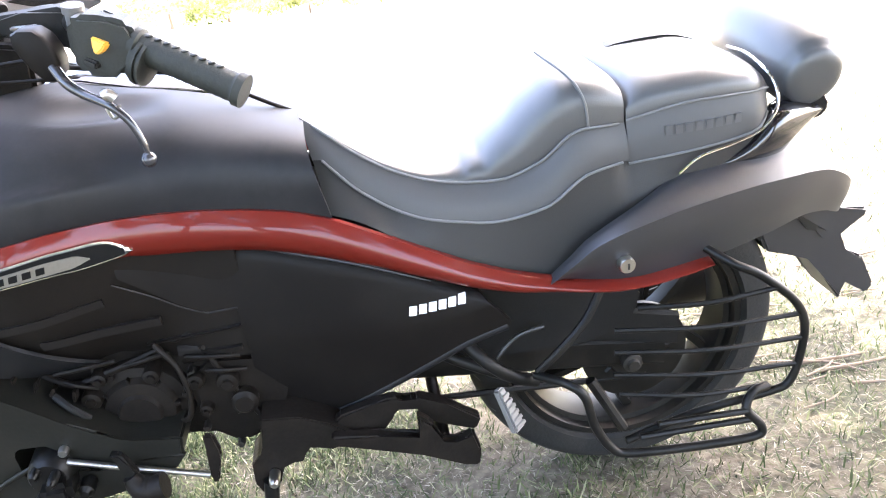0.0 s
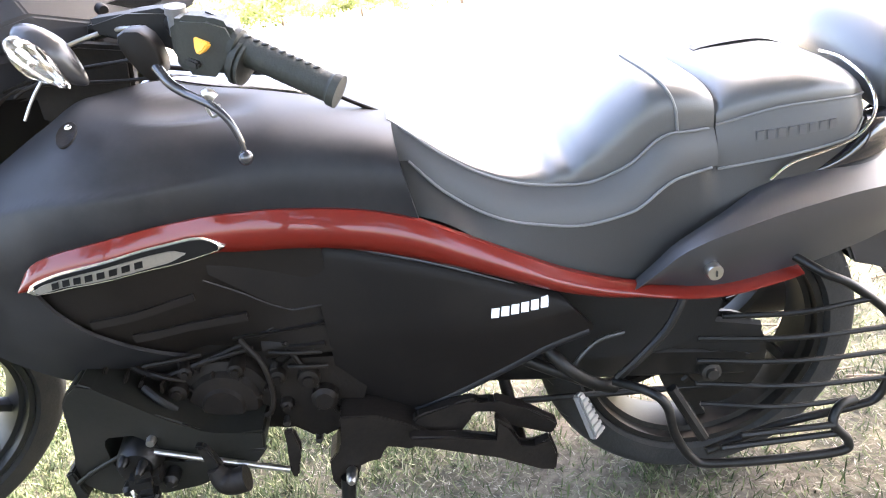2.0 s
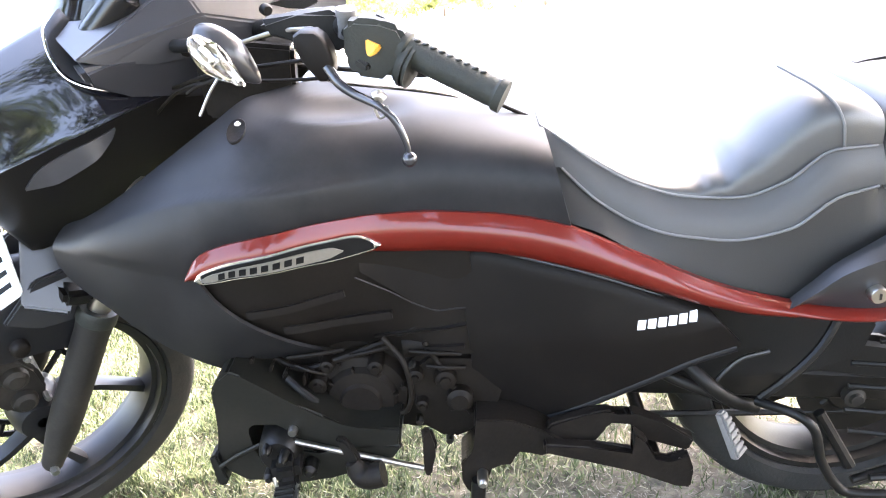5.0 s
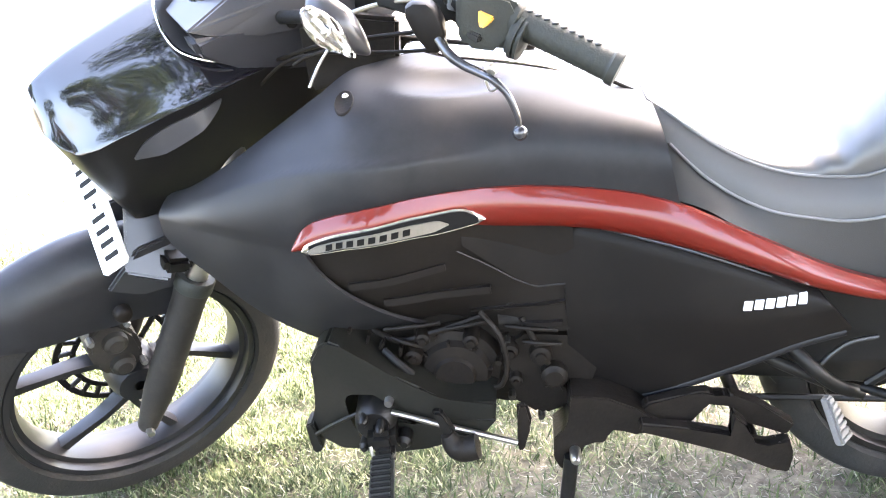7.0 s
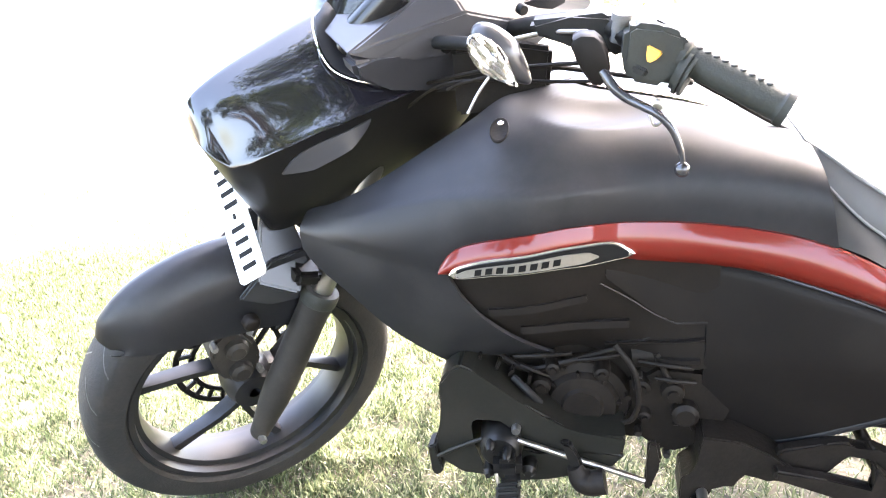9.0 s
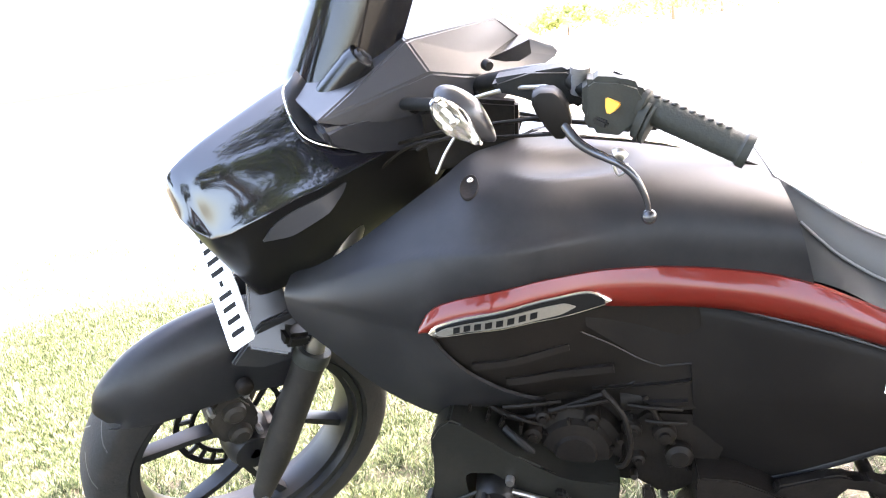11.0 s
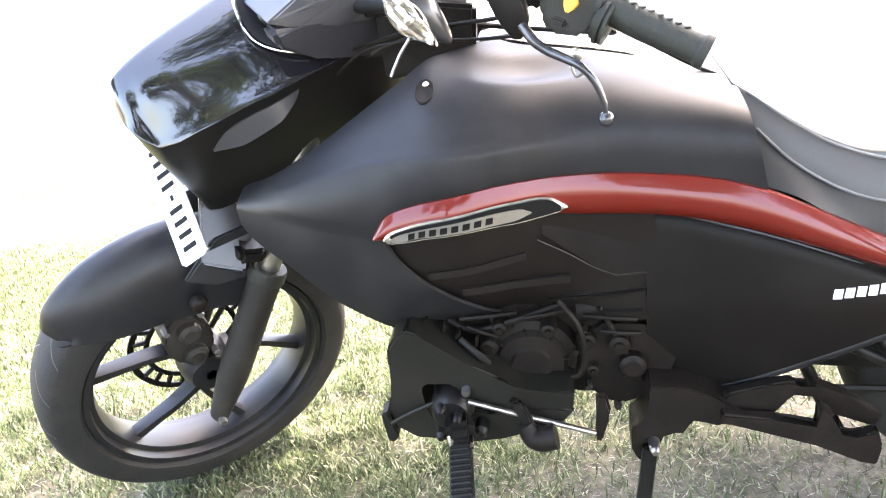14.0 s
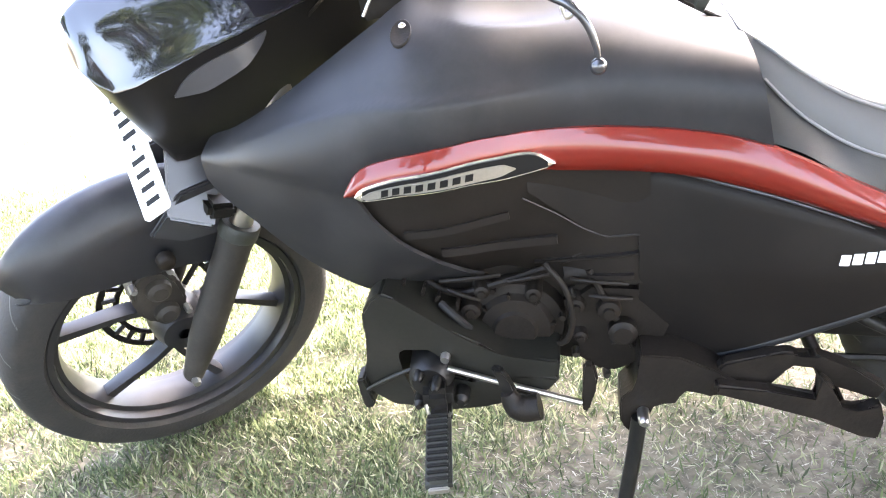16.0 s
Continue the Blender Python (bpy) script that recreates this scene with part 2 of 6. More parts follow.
stripe_top = crv([(0.516, 0.700), (0.522, 0.713), (0.534, 0.726), (0.551, 0.735), (0.592, 0.7455), (0.638, 0.751), (0.690, 0.753), (0.742, 0.750), (0.787, 0.7455), (0.825, 0.742), (0.878, 0.736), (0.930, 0.729), (0.981, 0.719), (1.030, 0.704), (1.060, 0.691), (1.095, 0.673), (1.172, 0.633), (1.251, 0.592), (1.33, 0.562), (1.40, 0.546), (1.51, 0.536), (1.60, 0.537), (1.70, 0.549), (1.77, 0.566)])
stripe_low = crv([(0.516, 0.692), (0.538, 0.690), (0.603, 0.6975), (0.664, 0.6985), (0.724, 0.6965), (0.769, 0.694), (0.784, 0.690), (0.831, 0.6825), (0.877, 0.677), (0.930, 0.669), (0.983, 0.656), (1.050, 0.635), (1.120, 0.608), (1.190, 0.579), (1.235, 0.560), (1.325, 0.536), (1.46, 0.526), (1.55, 0.525), (1.628, 0.533), (1.70, 0.545), (1.77, 0.562)])
low_edge = crv([(0.262, 0.678), (0.275, 0.661), (0.30, 0.643), (0.342, 0.618), (0.395, 0.573), (0.443, 0.536), (0.501, 0.488), (0.55, 0.445), (0.63, 0.400), (0.70, 0.402), (0.76, 0.430)])
cover_top = crv([(0.262, 0.722), (0.275, 0.729), (0.31, 0.741), (0.39, 0.780), (0.47, 0.826), (0.55, 0.872), (0.61, 0.900), (0.66, 0.900), (0.737, 0.884), (0.835, 0.864), (0.92, 0.842), (1.03, 0.810)])
top_gap = crv([(0.262, 0.12), (0.41, 0.165), (0.52, 0.165), (0.60, 0.13), (0.68, 0.06), (0.76, 0.0), (1.04, 0.0)])


wide = crv([(0.262, 0.700), (0.40, 0.708), (0.516, 0.715), (0.60, 0.736), (0.70, 0.750), (0.80, 0.748), (1.02, 0.705)])


def upper_row(x, z0, n=14):
    """From the level z0 up to the tank's middle."""
    w = Y0 - flank(x)
    zt = cover_top(x)
    p = crv([(0.45, 2.2), (0.78, 2.6), (1.0, 3.8)])(x)
    end = min(top_gap(x) / w, 0.96)
    th = math.acos(end ** (p / 2))
    k = math.sin(th) ** (2 / p)
    zw = max(z0, min(wide(x), zt - 0.01))
    row = [Vector((x, Y0 - w, z)) for z in lerp(z0, zw, 4)[:3]]
    for i in range(n - 3):
        a = th * i / (n - 4)
        row.append(Vector((x, Y0 - w * max(math.cos(a), 0.0) ** (2 / p), zw + (zt - zw) * math.sin(a) ** (2 / p) / k)))
    return row


tuck = crv([(0.42, 2.4), (0.50, 3.0), (0.60, 4.6), (0.68, 4.2), (0.78, 1.6), (0.87, 0.16), (1.2, 0.16)])


def flank_y(x, z):
    """The flank below the stripe draws in a little towards the ground."""
    d = max(0.0, 0.70 - z)
    return flank(x) + 0.55 * d * d * tuck(x)


vent_left = crv([(0.262, 0.690), (0.46, 0.690), (0.50, 0.697), (0.517, 0.694), (0.54, 0.650), (0.58, 0.592), (0.62, 0.545), (0.66, 0.500), (0.69, 0.468), (0.76, 0.450)])


def slant(x, z):
    """The joint between tank and seat leans back towards its foot."""
    k = max(0.0, min(1.0, (x - 0.86) / 0.155)) if x <= 1.015 else max(0.0, 1 - (x - 1.015) / 0.16)
    return 0.20 * max(0.0, 0.826 - z) * k


crease_z = crv([(0.347, 0.741), (0.461, 0.782), (0.545, 0.802), (0.586, 0.807), (0.714, 0.801), (0.80, 0.79)])


scoop_edge = crv([(0.62, -0.147), (0.68, -0.162), (0.74, -0.146), (0.84, -0.112)])


def cover_row(x):
    zm = 0.703 - 0.013 * max(0.0, min(1.0, (x - 0.36) / 0.156)) if x < 0.516 else stripe_top(x) - 0.010
    zl = min(low_edge(x), zm - 0.002)
    zv = max(min(vent_left(x), zm - 0.001), zl + 0.0005)
    row = [Vector((x, flank_y(x, z), z)) for z in lerp(zl, zv, 9)] + [Vector((x, flank_y(x, z), z)) for z in lerp(zv, zm, 5)[1:-1]]
    row += upper_row(x, zm, 46)
    for p in row:
        if x > 0.29 and p.z > zm - 0.002:
            d = crease_z(p.x) - p.z
            fade = min(1.0, (x - 0.29) / 0.08) * max(0.0, min(1.0, (0.80 - x) / 0.10))
            p.y -= fade * (0.011 * math.exp(-d / 0.045) if d > 0 else 0.011 * math.exp(d / 0.006)) * min(1.0, (p.z - zm + 0.002) / 0.02)
            s, v = ((p.x - 0.73) / 0.108) ** 2, (p.y - scoop_edge(p.x)) / 0.078
            if s < 1.0 and 0.0 < v < 1.0 and p.z > 0.80:
                p.z -= 0.011 * (1 - s) * math.sin(math.pi * v)
    return [Vector((p.x + slant(p.x, p.z), p.y, p.z)) for p in row]


bm = bmesh.new()
CX = lerp(0.263, 0.516, 24) + lerp(0.521, 0.70, 22) + lerp(0.709, 1.020, 38)
vs = grid(bm, [cover_row(x) for x in CX])
gone = set()
for i, x in enumerate(CX[:-1]):
    if x > 0.515:
        lo_ = 8 if x < 0.695 else 0
        for v0 in range(lo_, 12):
            for f in vs[i][v0].link_faces:
                if vs[i][v0 + 1] in f.verts and vs[i + 1][v0] in f.verts:
                    gone.add(f)
bmesh.ops.delete(bm, geom=list(gone), context="FACES")
mirrored(bm)
bmesh.ops.remove_doubles(bm, verts=bm.verts[:], dist=0.0004)
bmesh.ops.recalc_face_normals(bm, faces=bm.faces[:])
bmesh.ops.solidify(bm, geom=bm.faces[:], thickness=0.006)
part("tank_cover", bm, M_TANK, bike, "satin dark grey tank cover and shroud", 50)

bm = bmesh.new()
rows = []
for x in lerp(0.66, 0.985, 26):
    h = 0.014 * min(1.0, (x - 0.655) / 0.05, (0.99 - x) / 0.10)
    rows.append([Vector((x, Y0 + 0.055 * math.cos(a), cover_top(x) - 0.006 + h * math.sin(a))) for a in lerp(0, math.pi, 9)])
slab(bm, rows, (0, 0, -0.012))
part("tank_console", bm, M_GLOSS, bike, "gloss black console strip along the tank")

# red stripe along the flank
bm = bmesh.new()
rows = []
for x in lerp(0.513, 1.605, 90):
    a, b = stripe_low(x), stripe_top(x)
    rows.append([Vector((x, flank_y(x, a + (b - a) * u) - 0.006 - (0.011 + 0.004 * max(0.0, min(1.0, (x - 0.80) / 0.15))) * math.sin(math.pi * u ** 0.8), a + (b - a) * u)) for u in lerp(0, 1, 9)])
slab(bm, rows, (0, 0.012, 0))
both("side_stripe", bm, M_RED, bike, "glossy red painted stripe")

# side panel below the stripe: an upper face that rolls in under the stripe, a soft crease, a lower face that draws in
bm = bmesh.new()
panel_low = crv([(0.885, 0.372), (0.92, 0.335), (0.962, 0.338), (1.019, 0.357), (1.091, 0.396), (1.161, 0.436), (1.217, 0.466), (1.285, 0.486)])
panel_crease = crv([(0.74, 0.640), (0.80, 0.585), (0.88, 0.545), (0.93, 0.524), (1.11, 0.518), (1.20, 0.522), (1.285, 0.535)])


def panel_y(x, z):
    c, t = panel_crease(x), stripe_low(x)
    k = max(0.0, min(1.0, (1.01 - x) / 0.14))
    back = 0.020 * k * k * (3 - 2 * k)
    if z > c:
        return back + flank(x) - 0.011 + 0.013 * min(1.0, (z - c) / max(0.02, t - c)) ** 1.8 + 0.016 * max(0.0, 1 - (t - z) / 0.02) ** 2
    return back + flank(x) - 0.011 + 0.16 * (c - z) + 0.5 * (c - z) ** 2


panel_front = crv([(0.740, 0.662), (0.776, 0.626), (0.812, 0.594), (0.842, 0.576), (0.885, 0.570)])
rows = []
for x in lerp(0.742, 0.8845, 18) + lerp(0.8855, 1.284, 40):
    top = stripe_low(x) if x < 1.23 else crv([(1.23, 0.562), (1.285, 0.492)])(x)
    lo, mid = panel_low(x) if x > 0.885 else panel_front(x), min(panel_crease(x), top - 0.004)
    mid = max(mid, lo + 0.002)
    rows.append([Vector((x, panel_y(x, z), z)) for z in lerp(lo, mid, 12)[:-1] + lerp(mid, top, 12)])
slab(bm, rows, (0, 0.012, 0))
both("side_panel", bm, M_PANEL, bike, "satin black triangular side panel", 50)
bm = bmesh.new()
tube(bm, [(x, panel_y(x, panel_low(x)) + 0.006, panel_low(x)) for x in lerp(0.955, 1.278, 14)], 0.0085, 10, 3)
both("panel_edge", bm, M_TANK, bike, "rounded lower edge of the side panel")
# paler bead added as the sky highlight along the panel's upper edge
bm = bmesh.new()
tube(bm, [(x, panel_y(x, stripe_low(x) - 0.012) - 0.0005, stripe_low(x) - 0.006) for x in lerp(0.80, 1.17, 20)], lambda u: 0.0006 + 0.0018 * math.sin(math.pi * u) ** 0.5, 8, 2)
both("panel_highlight_bead", bm, M_SATIN, bike, "thin bead added as the highlight on the side panel's upper edge")

# vent behind the emblem
bm = bmesh.new()
rows = [[Vector((x, flank_y(x, z) + 0.013, z)) for z in lerp(0.49, stripe_low(x) + 0.004, 14)] for x in lerp(0.52, 0.90, 28)]
slab(bm, rows, (0, 0.012, 0))
vent = part("vent_panel", bm, M_VENT, bike, "recessed black vent panel")
for (x0, z0), (x1, z1), h in (((0.575, 0.617), (0.715, 0.628), 0.013), ((0.618, 0.577), (0.775, 0.572), 0.014), ((0.74, 0.526), (0.884, 0.544), 0.005), ((0.815, 0.502), (0.878, 0.505), 0.009)):
    bm = bmesh.new()
    slab(bm, [[Vector((x, flank_y(x, z0) + 0.008 - (0.004 if j else 0), z0 + (z1 - z0) * (x - x0) / (x1 - x0) + dz)) for j, dz in enumerate((-h / 2, h / 2))] for x in lerp(x0, x1, 10)], (0, 0.01, 0))
    part("slat", bm, M_SLAT, vent)
bm = bmesh.new()
ridge_at = lambda x, z: (x, panel_y(x, z) + 0.001, z)
tube(bm, [ridge_at(0.734, 0.653), ridge_at(0.776, 0.619), ridge_at(0.812, 0.590), ridge_at(0.842, 0.573)], 0.0016, 6)
tube(bm, [ridge_at(0.842, 0.573), ridge_at(0.886, 0.574)], 0.002, 6)
part("vent_ridge", bm, M_SLAT, vent)

# emblem with dark plain bars
bm = bmesh.new()
emb_top = crv([(0.530, 0.699), (0.536, 0.707), (0.550, 0.714), (0.591, 0.725), (0.637, 0.730), (0.689, 0.733), (0.734, 0.732), (0.752, 0.729), (0.781, 0.708)])
emb_low = crv([(0.530, 0.697), (0.538, 0.693), (0.603, 0.7005), (0.664, 0.702), (0.724, 0.700), (0.769, 0.702), (0.781, 0.707)])
bend = lambda x: flank(x) - 0.0205
slab(bm, [[Vector((x, bend(x) - 0.002 * math.sin(math.pi * u), emb_low(x) + (emb_top(x) - emb_low(x)) * u)) for u in lerp(0, 1, 6)] for x in lerp(0.5302, 0.7808, 44)], (0, 0.014, 0))
emblem = part("emblem", bm, M_CHROME, bike, "pointed chrome emblem with dark bars")
bm = bmesh.new()
slab(bm, [[Vector((x, bend(x) - 0.0035, z)) for z in lerp(emb_low(x) + 0.003, max(emb_top(x) - 0.003, emb_low(x) + 0.0035), 3)] for x in lerp(0.542, 0.772, 30)], (0, 0.004, 0))
part("emblem_field", bm, M_JET, emblem)
bm = bmesh.new()
pl_low = crv([(0.540, 0.700), (0.545, 0.6975), (0.589, 0.7045), (0.649, 0.7065), (0.709, 0.707), (0.733, 0.7125)])
pl_top = crv([(0.540, 0.701), (0.557, 0.7095), (0.621, 0.7205), (0.681, 0.7235), (0.716, 0.7225), (0.733, 0.7135)])
slab(bm, [[Vector((x, bend(x) - 0.005, z)) for z in lerp(pl_low(x), pl_top(x), 3)] for x in lerp(0.5402, 0.7328, 34)], (0, 0.004, 0))
part("emblem_plate", bm, M_BRUSHED, emblem, "brushed pale metal plate")
for k in range(8):
    x = 0.568 + 0.0150 * k
    bm = bmesh.new()
    slab(bm, [[Vector((xx + 0.2 * dz, bend(xx) - 0.0062, (pl_low(xx) + pl_top(xx)) / 2 + dz)) for dz in (-0.0044, 0.0044)] for xx in (x, x + 0.0095)], (0, 0.002, 0))
    part("dark_bar", bm, M_JET, emblem)
for k in range(6):
    x = 1.1325 + 0.0147 * k
    z = 0.541 + 0.10 * (x - 1.132)
    bm = bmesh.new()
    slab(bm, [[Vector((xx + 0.15 * dz, panel_y(xx, z + dz) - 0.0015, z + dz)) for dz in (-0.0072, 0.0, 0.0072)] for xx in (x, x + 0.0112)], (0, 0.003, 0))
    part("white_bar", bm, M_WHITE, bike, "white bar of a plain badge")
for k in range(3):
    x = 0.815 + 0.016 * k
    bm = bmesh.new()
    slab(bm, [[Vector((xx, flank_y(xx, 0.48) + 0.010, 0.492 + 0.10 * (xx - 0.815) + dz)) for dz in (-0.0035, 0.0035)] for xx in (x, x + 0.012)], (0, 0.003, 0))
    part("dim_bar", bm, M_SLAT, bike, "dim grey bar of a plain badge")

# seat
p_crown = crv([(1.490, 0.795), (1.505, 0.816), (1.54, 0.826), (1.62, 0.828), (1.69, 0.812), (1.725, 0.792), (1.74, 0.765)])
p_seam = crv([(1.488, 0.757), (1.60, 0.775), (1.70, 0.772), (1.74, 0.760)])
p_low = crv([(1.488, 0.694), (1.585, 0.703), (1.69, 0.716), (1.722, 0.735)])
p_y = crv([(1.488, -0.143), (1.60, -0.150), (1.69, -0.140), (1.74, -0.09)])
seam_z = crv([(1.015, 0.815), (1.043, 0.794), (1.084, 0.762), (1.144, 0.729), (1.225, 0.704), (1.293, 0.698), (1.354, 0.716), (1.419, 0.757), (1.488, 0.754)])
seam_y = crv([(1.015, -0.090), (1.043, -0.110), (1.075, -0.127), (1.15, -0.145), (1.30, -0.152), (1.42, -0.153), (1.488, -0.143)])
band_z = crv([(1.03, 0.762), (1.041, 0.748), (1.076, 0.714), (1.136, 0.680), (1.216, 0.656), (1.283, 0.645), (1.352, 0.655), (1.422, 0.694), (1.478, 0.701)])
band_y = crv([(1.025, -0.136), (1.08, -0.160), (1.20, -0.182), (1.35, -0.182), (1.478, -0.163)])
crown = crv([(1.013, 0.817), (1.06, 0.792), (1.12, 0.755), (1.20, 0.730), (1.26, 0.738), (1.31, 0.772), (1.36, 0.812), (1.397, 0.834), (1.415, 0.834), (1.46, 0.826), (1.489, 0.810)])
XS = lerp(1.0155, 1.488, 46)
seat = new("rider_seat")
seat.parent = bike
seat["label"] = "black vinyl saddle with a raised back bolster"


def dome(x, ys, zs, zt, n, p):
    w = Y0 - ys
    row = [Vector((x, Y0 - w * max(math.cos(math.pi / 2 * i / (n - 1)), 0.0) ** (2 / p), zs + (zt - zs) * math.sin(math.pi / 2 * i / (n - 1)) ** (2 / p))) for i in range(n)]
    return row + [Vector((x, 2 * Y0 - q.y, q.z)) for q in row[-2::-1]]


bm = bmesh.new()
rows = []
for x in XS:
    row = dome(x, seam_y(x), seam_z(x), crown(x), 14, 2.3 + 1.9 * max(0, min(1, (x - 1.28) / 0.08)))
    for q in row:
        wrinkle = noise.noise(Vector((q.x * 34, q.y * 7, q.z * 5))) * 0.013 * math.exp(-((q.x - 1.28) / 0.055) ** 2)
        q.z += wrinkle
        q.x += slant(q.x, q.z)
    rows.append(row)
slab(bm, rows, (0, 0, -0.03))
part("cushion", bm, M_SEAT, seat, "black vinyl cushion with creases", 60)
bm = bmesh.new()
rows = []
for x in XS:
    rows.append([Vector((x + slant(x, z), band_y(x) + (seam_y(x) - band_y(x)) * u - 0.006 * math.sin(math.pi * u), z)) for u, z in ((u, band_z(x) + (seam_z(x) - band_z(x)) * u) for u in lerp(0, 1, 6))])
slab(bm, rows, (0, 0.02, 0))
both("side_band", bm, M_SEAT2, seat, "grey vinyl side band")
bm = bmesh.new()
skirt_low = crv([(1.016, 0.695), (1.06, 0.682), (1.132, 0.640), (1.251, 0.576), (1.344, 0.545), (1.39, 0.57), (1.461, 0.61), (1.57, 0.63), (1.70, 0.64)])
rows = []
for x in lerp(1.016, 1.71, 56):
    zt_ = band_z(x) if x < 1.478 else p_low(x) + 0.004
    yt_ = band_y(x) if x < 1.478 else p_y(x) - 0.010
    yb_ = crv([(1.016, -0.185), (1.10, -0.200), (1.30, -0.200), (1.45, -0.185), (1.60, -0.17), (1.71, -0.13)])(x)
    rows.append([Vector((x + slant(x, z), yb_ + (yt_ - yb_) * u, z)) for u, z in ((u, skirt_low(x) + (zt_ - skirt_low(x)) * u) for u in lerp(0, 1, 6))])
slab(bm, rows, (0, 0.02, 0))
both("seat_skirt", bm, M_SKIRT, seat, "black vinyl seat skirt")
for zf, yf, nm in ((seam_z, seam_y, "upper_seam"), (band_z, band_y, "lower_seam")):
    bm = bmesh.new()
    tube(bm, [(x + slant(x, zf(x)), yf(x) - 0.004, zf(x)) for x in lerp(1.03, 1.478, 24)], 0.0022, 6, 2)
    part(nm, bm, M_STITCH, seat)
bm = bmesh.new()
seam = []
for i in range(14):
    x = 1.430 - 0.030 * i / 13
    q = dome(x, seam_y(x), seam_z(x), crown(x), 14, 4.2)[i]
    seam.append(q + (q - Vector((x, Y0, 0.72))).normalized() * 0.0012)
tube(bm, seam, 0.0022, 6, 3)
part("bolster_seam", bm, M_STITCH, seat)

# pillion seat
pil = new("pillion_seat")
pil.parent = bike
pil["label"] = "black vinyl pillion seat with a grey side"
bm = bmesh.new()
slab(bm, [dome(x, p_y(x), p_seam(x), p_crown(x), 12, 2.8) for x in lerp(1.491, 1.739, 22)], (0, 0, -0.03))
part("cushion", bm, M_SEAT, pil, "black vinyl cushion", 60)
bm = bmesh.new()
slab(bm, [[Vector((x, p_y(x) - 0.014 * (1 - u) - 0.004 * math.sin(math.pi * u), p_low(x) + (p_seam(x) - p_low(x)) * u)) for u in lerp(0, 1, 6)] for x in lerp(1.490, 1.722, 20)], (0, 0.02, 0))
both("side_band", bm, M_SEAT2, pil, "grey vinyl side with dim raised bars")
for k in range(8):
    x = 1.545 + 0.0155 * k
    z = 0.737 + 0.03 * (x - 1.545)
    bm = bmesh.new()
    slab(bm, [[Vector((xx, p_y(xx) - 0.0125, zz)) for zz in (z - 0.007, z + 0.007)] for xx in (x, x + 0.011)], (0, 0.006, 0))
    part("dim_bar", bm, M_DECAL, pil)
bm = bmesh.new()
tube(bm, [(x, p_y(x) - 0.003, p_seam(x)) for x in lerp(1.49, 1.735, 12)], 0.002, 6, 2)
tube(bm, [(x, p_y(x) - 0.016, p_low(x)) for x in lerp(1.49, 1.72, 12)], 0.002, 6, 2)
part("seam", bm, M_STITCH, pil)

# tail
ridge = crv([(1.345, 0.552), (1.378, 0.578), (1.414, 0.608), (1.466, 0.628), (1.553, 0.640), (1.667, 0.645), (1.76, 0.639), (1.82, 0.628), (1.88, 0.598), (1.92, 0.560), (1.936, 0.530)])
tail_low = crv([(1.342, 0.547), (1.40, 0.540), (1.511, 0.534), (1.602, 0.534), (1.711, 0.542), (1.79, 0.548), (1.85, 0.536), (1.90, 0.512), (1.936, 0.500)])
bm = bmesh.new()
rows = []
for x in lerp(1.345, 1.934, 50):
    a, r_ = tail_low(x), max(ridge(x), tail_low(x) + 0.003)
    y_ = flank(x)
    up_ = crv([(1.345, 0.0), (1.45, 0.008), (1.60, 0.030), (1.75, 0.042), (1.85, 0.034), (1.90, 0.020), (1.935, 0.004)])(x)
    row = [Vector((x, y_ + 0.006 - 0.022 * math.sin(math.pi / 2 * u) ** 1.2, a + (r_ - a) * u)) for u in lerp(0, 1, 9)]
    row += [Vector((x, y_ - 0.016 + 0.010 * u + 0.060 * u * min(1.0, up_ * 30), r_ + up_ * u ** 0.8)) for u in lerp(0, 1, 6)[1:]]
    rows.append(row)
slab(bm, rows, (0, 0.014, -0.002))
both("tail_panel", bm, M_SATIN, bike, "satin dark grey tail panel")
bm = bmesh.new()
lathe(bm, [(0.0001, -0.010), (0.011, -0.010), (0.0125, -0.007), (0.0125, 0.004)], (1.455, flank(1.455) - 0.012, 0.573), "y", 24)
lock = part("seat_lock", bm, M_STEEL, bike, "round steel seat lock")
bm = bmesh.new()
box(bm, pose(1.456, flank(1.455) - 0.023, 0.573), 0.0025, 0.002, 0.009)
part("key_slot", bm, M_INK, lock)
bm = bmesh.new()
rows = []
for x in lerp(0.95, 1.86, 20):
    zt_ = crv([(0.95, 0.66), (1.2, 0.62), (1.45, 0.66), (1.6, 0.69), (1.75, 0.66), (1.86, 0.60)])(x)
    zb_ = crv([(0.95, 0.50), (1.25, 0.46), (1.5, 0.52), (1.7, 0.525), (1.86, 0.545)])(x)
    w = crv([(0.95, 0.16), (1.5, 0.165), (1.75, 0.12), (1.86, 0.07)])(x)
    rows.append([Vector((x, Y0 + w * c, zb_ + (zt_ - zb_) * s)) for c, s in ((-1, 0.1), (-1, 0.9), (-0.85, 1), (0.85, 1), (1, 0.9), (1, 0.1), (0.85, 0), (-0.85, 0))])
vs = grid(bm, rows, True)
bm.faces.new(vs[0])
bm.faces.new(vs[-1])
part("under_seat_body", bm, M_BLACK, bike)
bm = bmesh.new()
r_top = crv([(1.565, 0.659), (1.600, 0.671), (1.645, 0.679), (1.688, 0.700), (1.721, 0.729), (1.750, 0.737), (1.785, 0.733), (1.83, 0.722)])
r_low = crv([(1.565, 0.650), (1.60, 0.652), (1.655, 0.657), (1.741, 0.660), (1.773, 0.677), (1.800, 0.694), (1.83, 0.710)])
rows = []
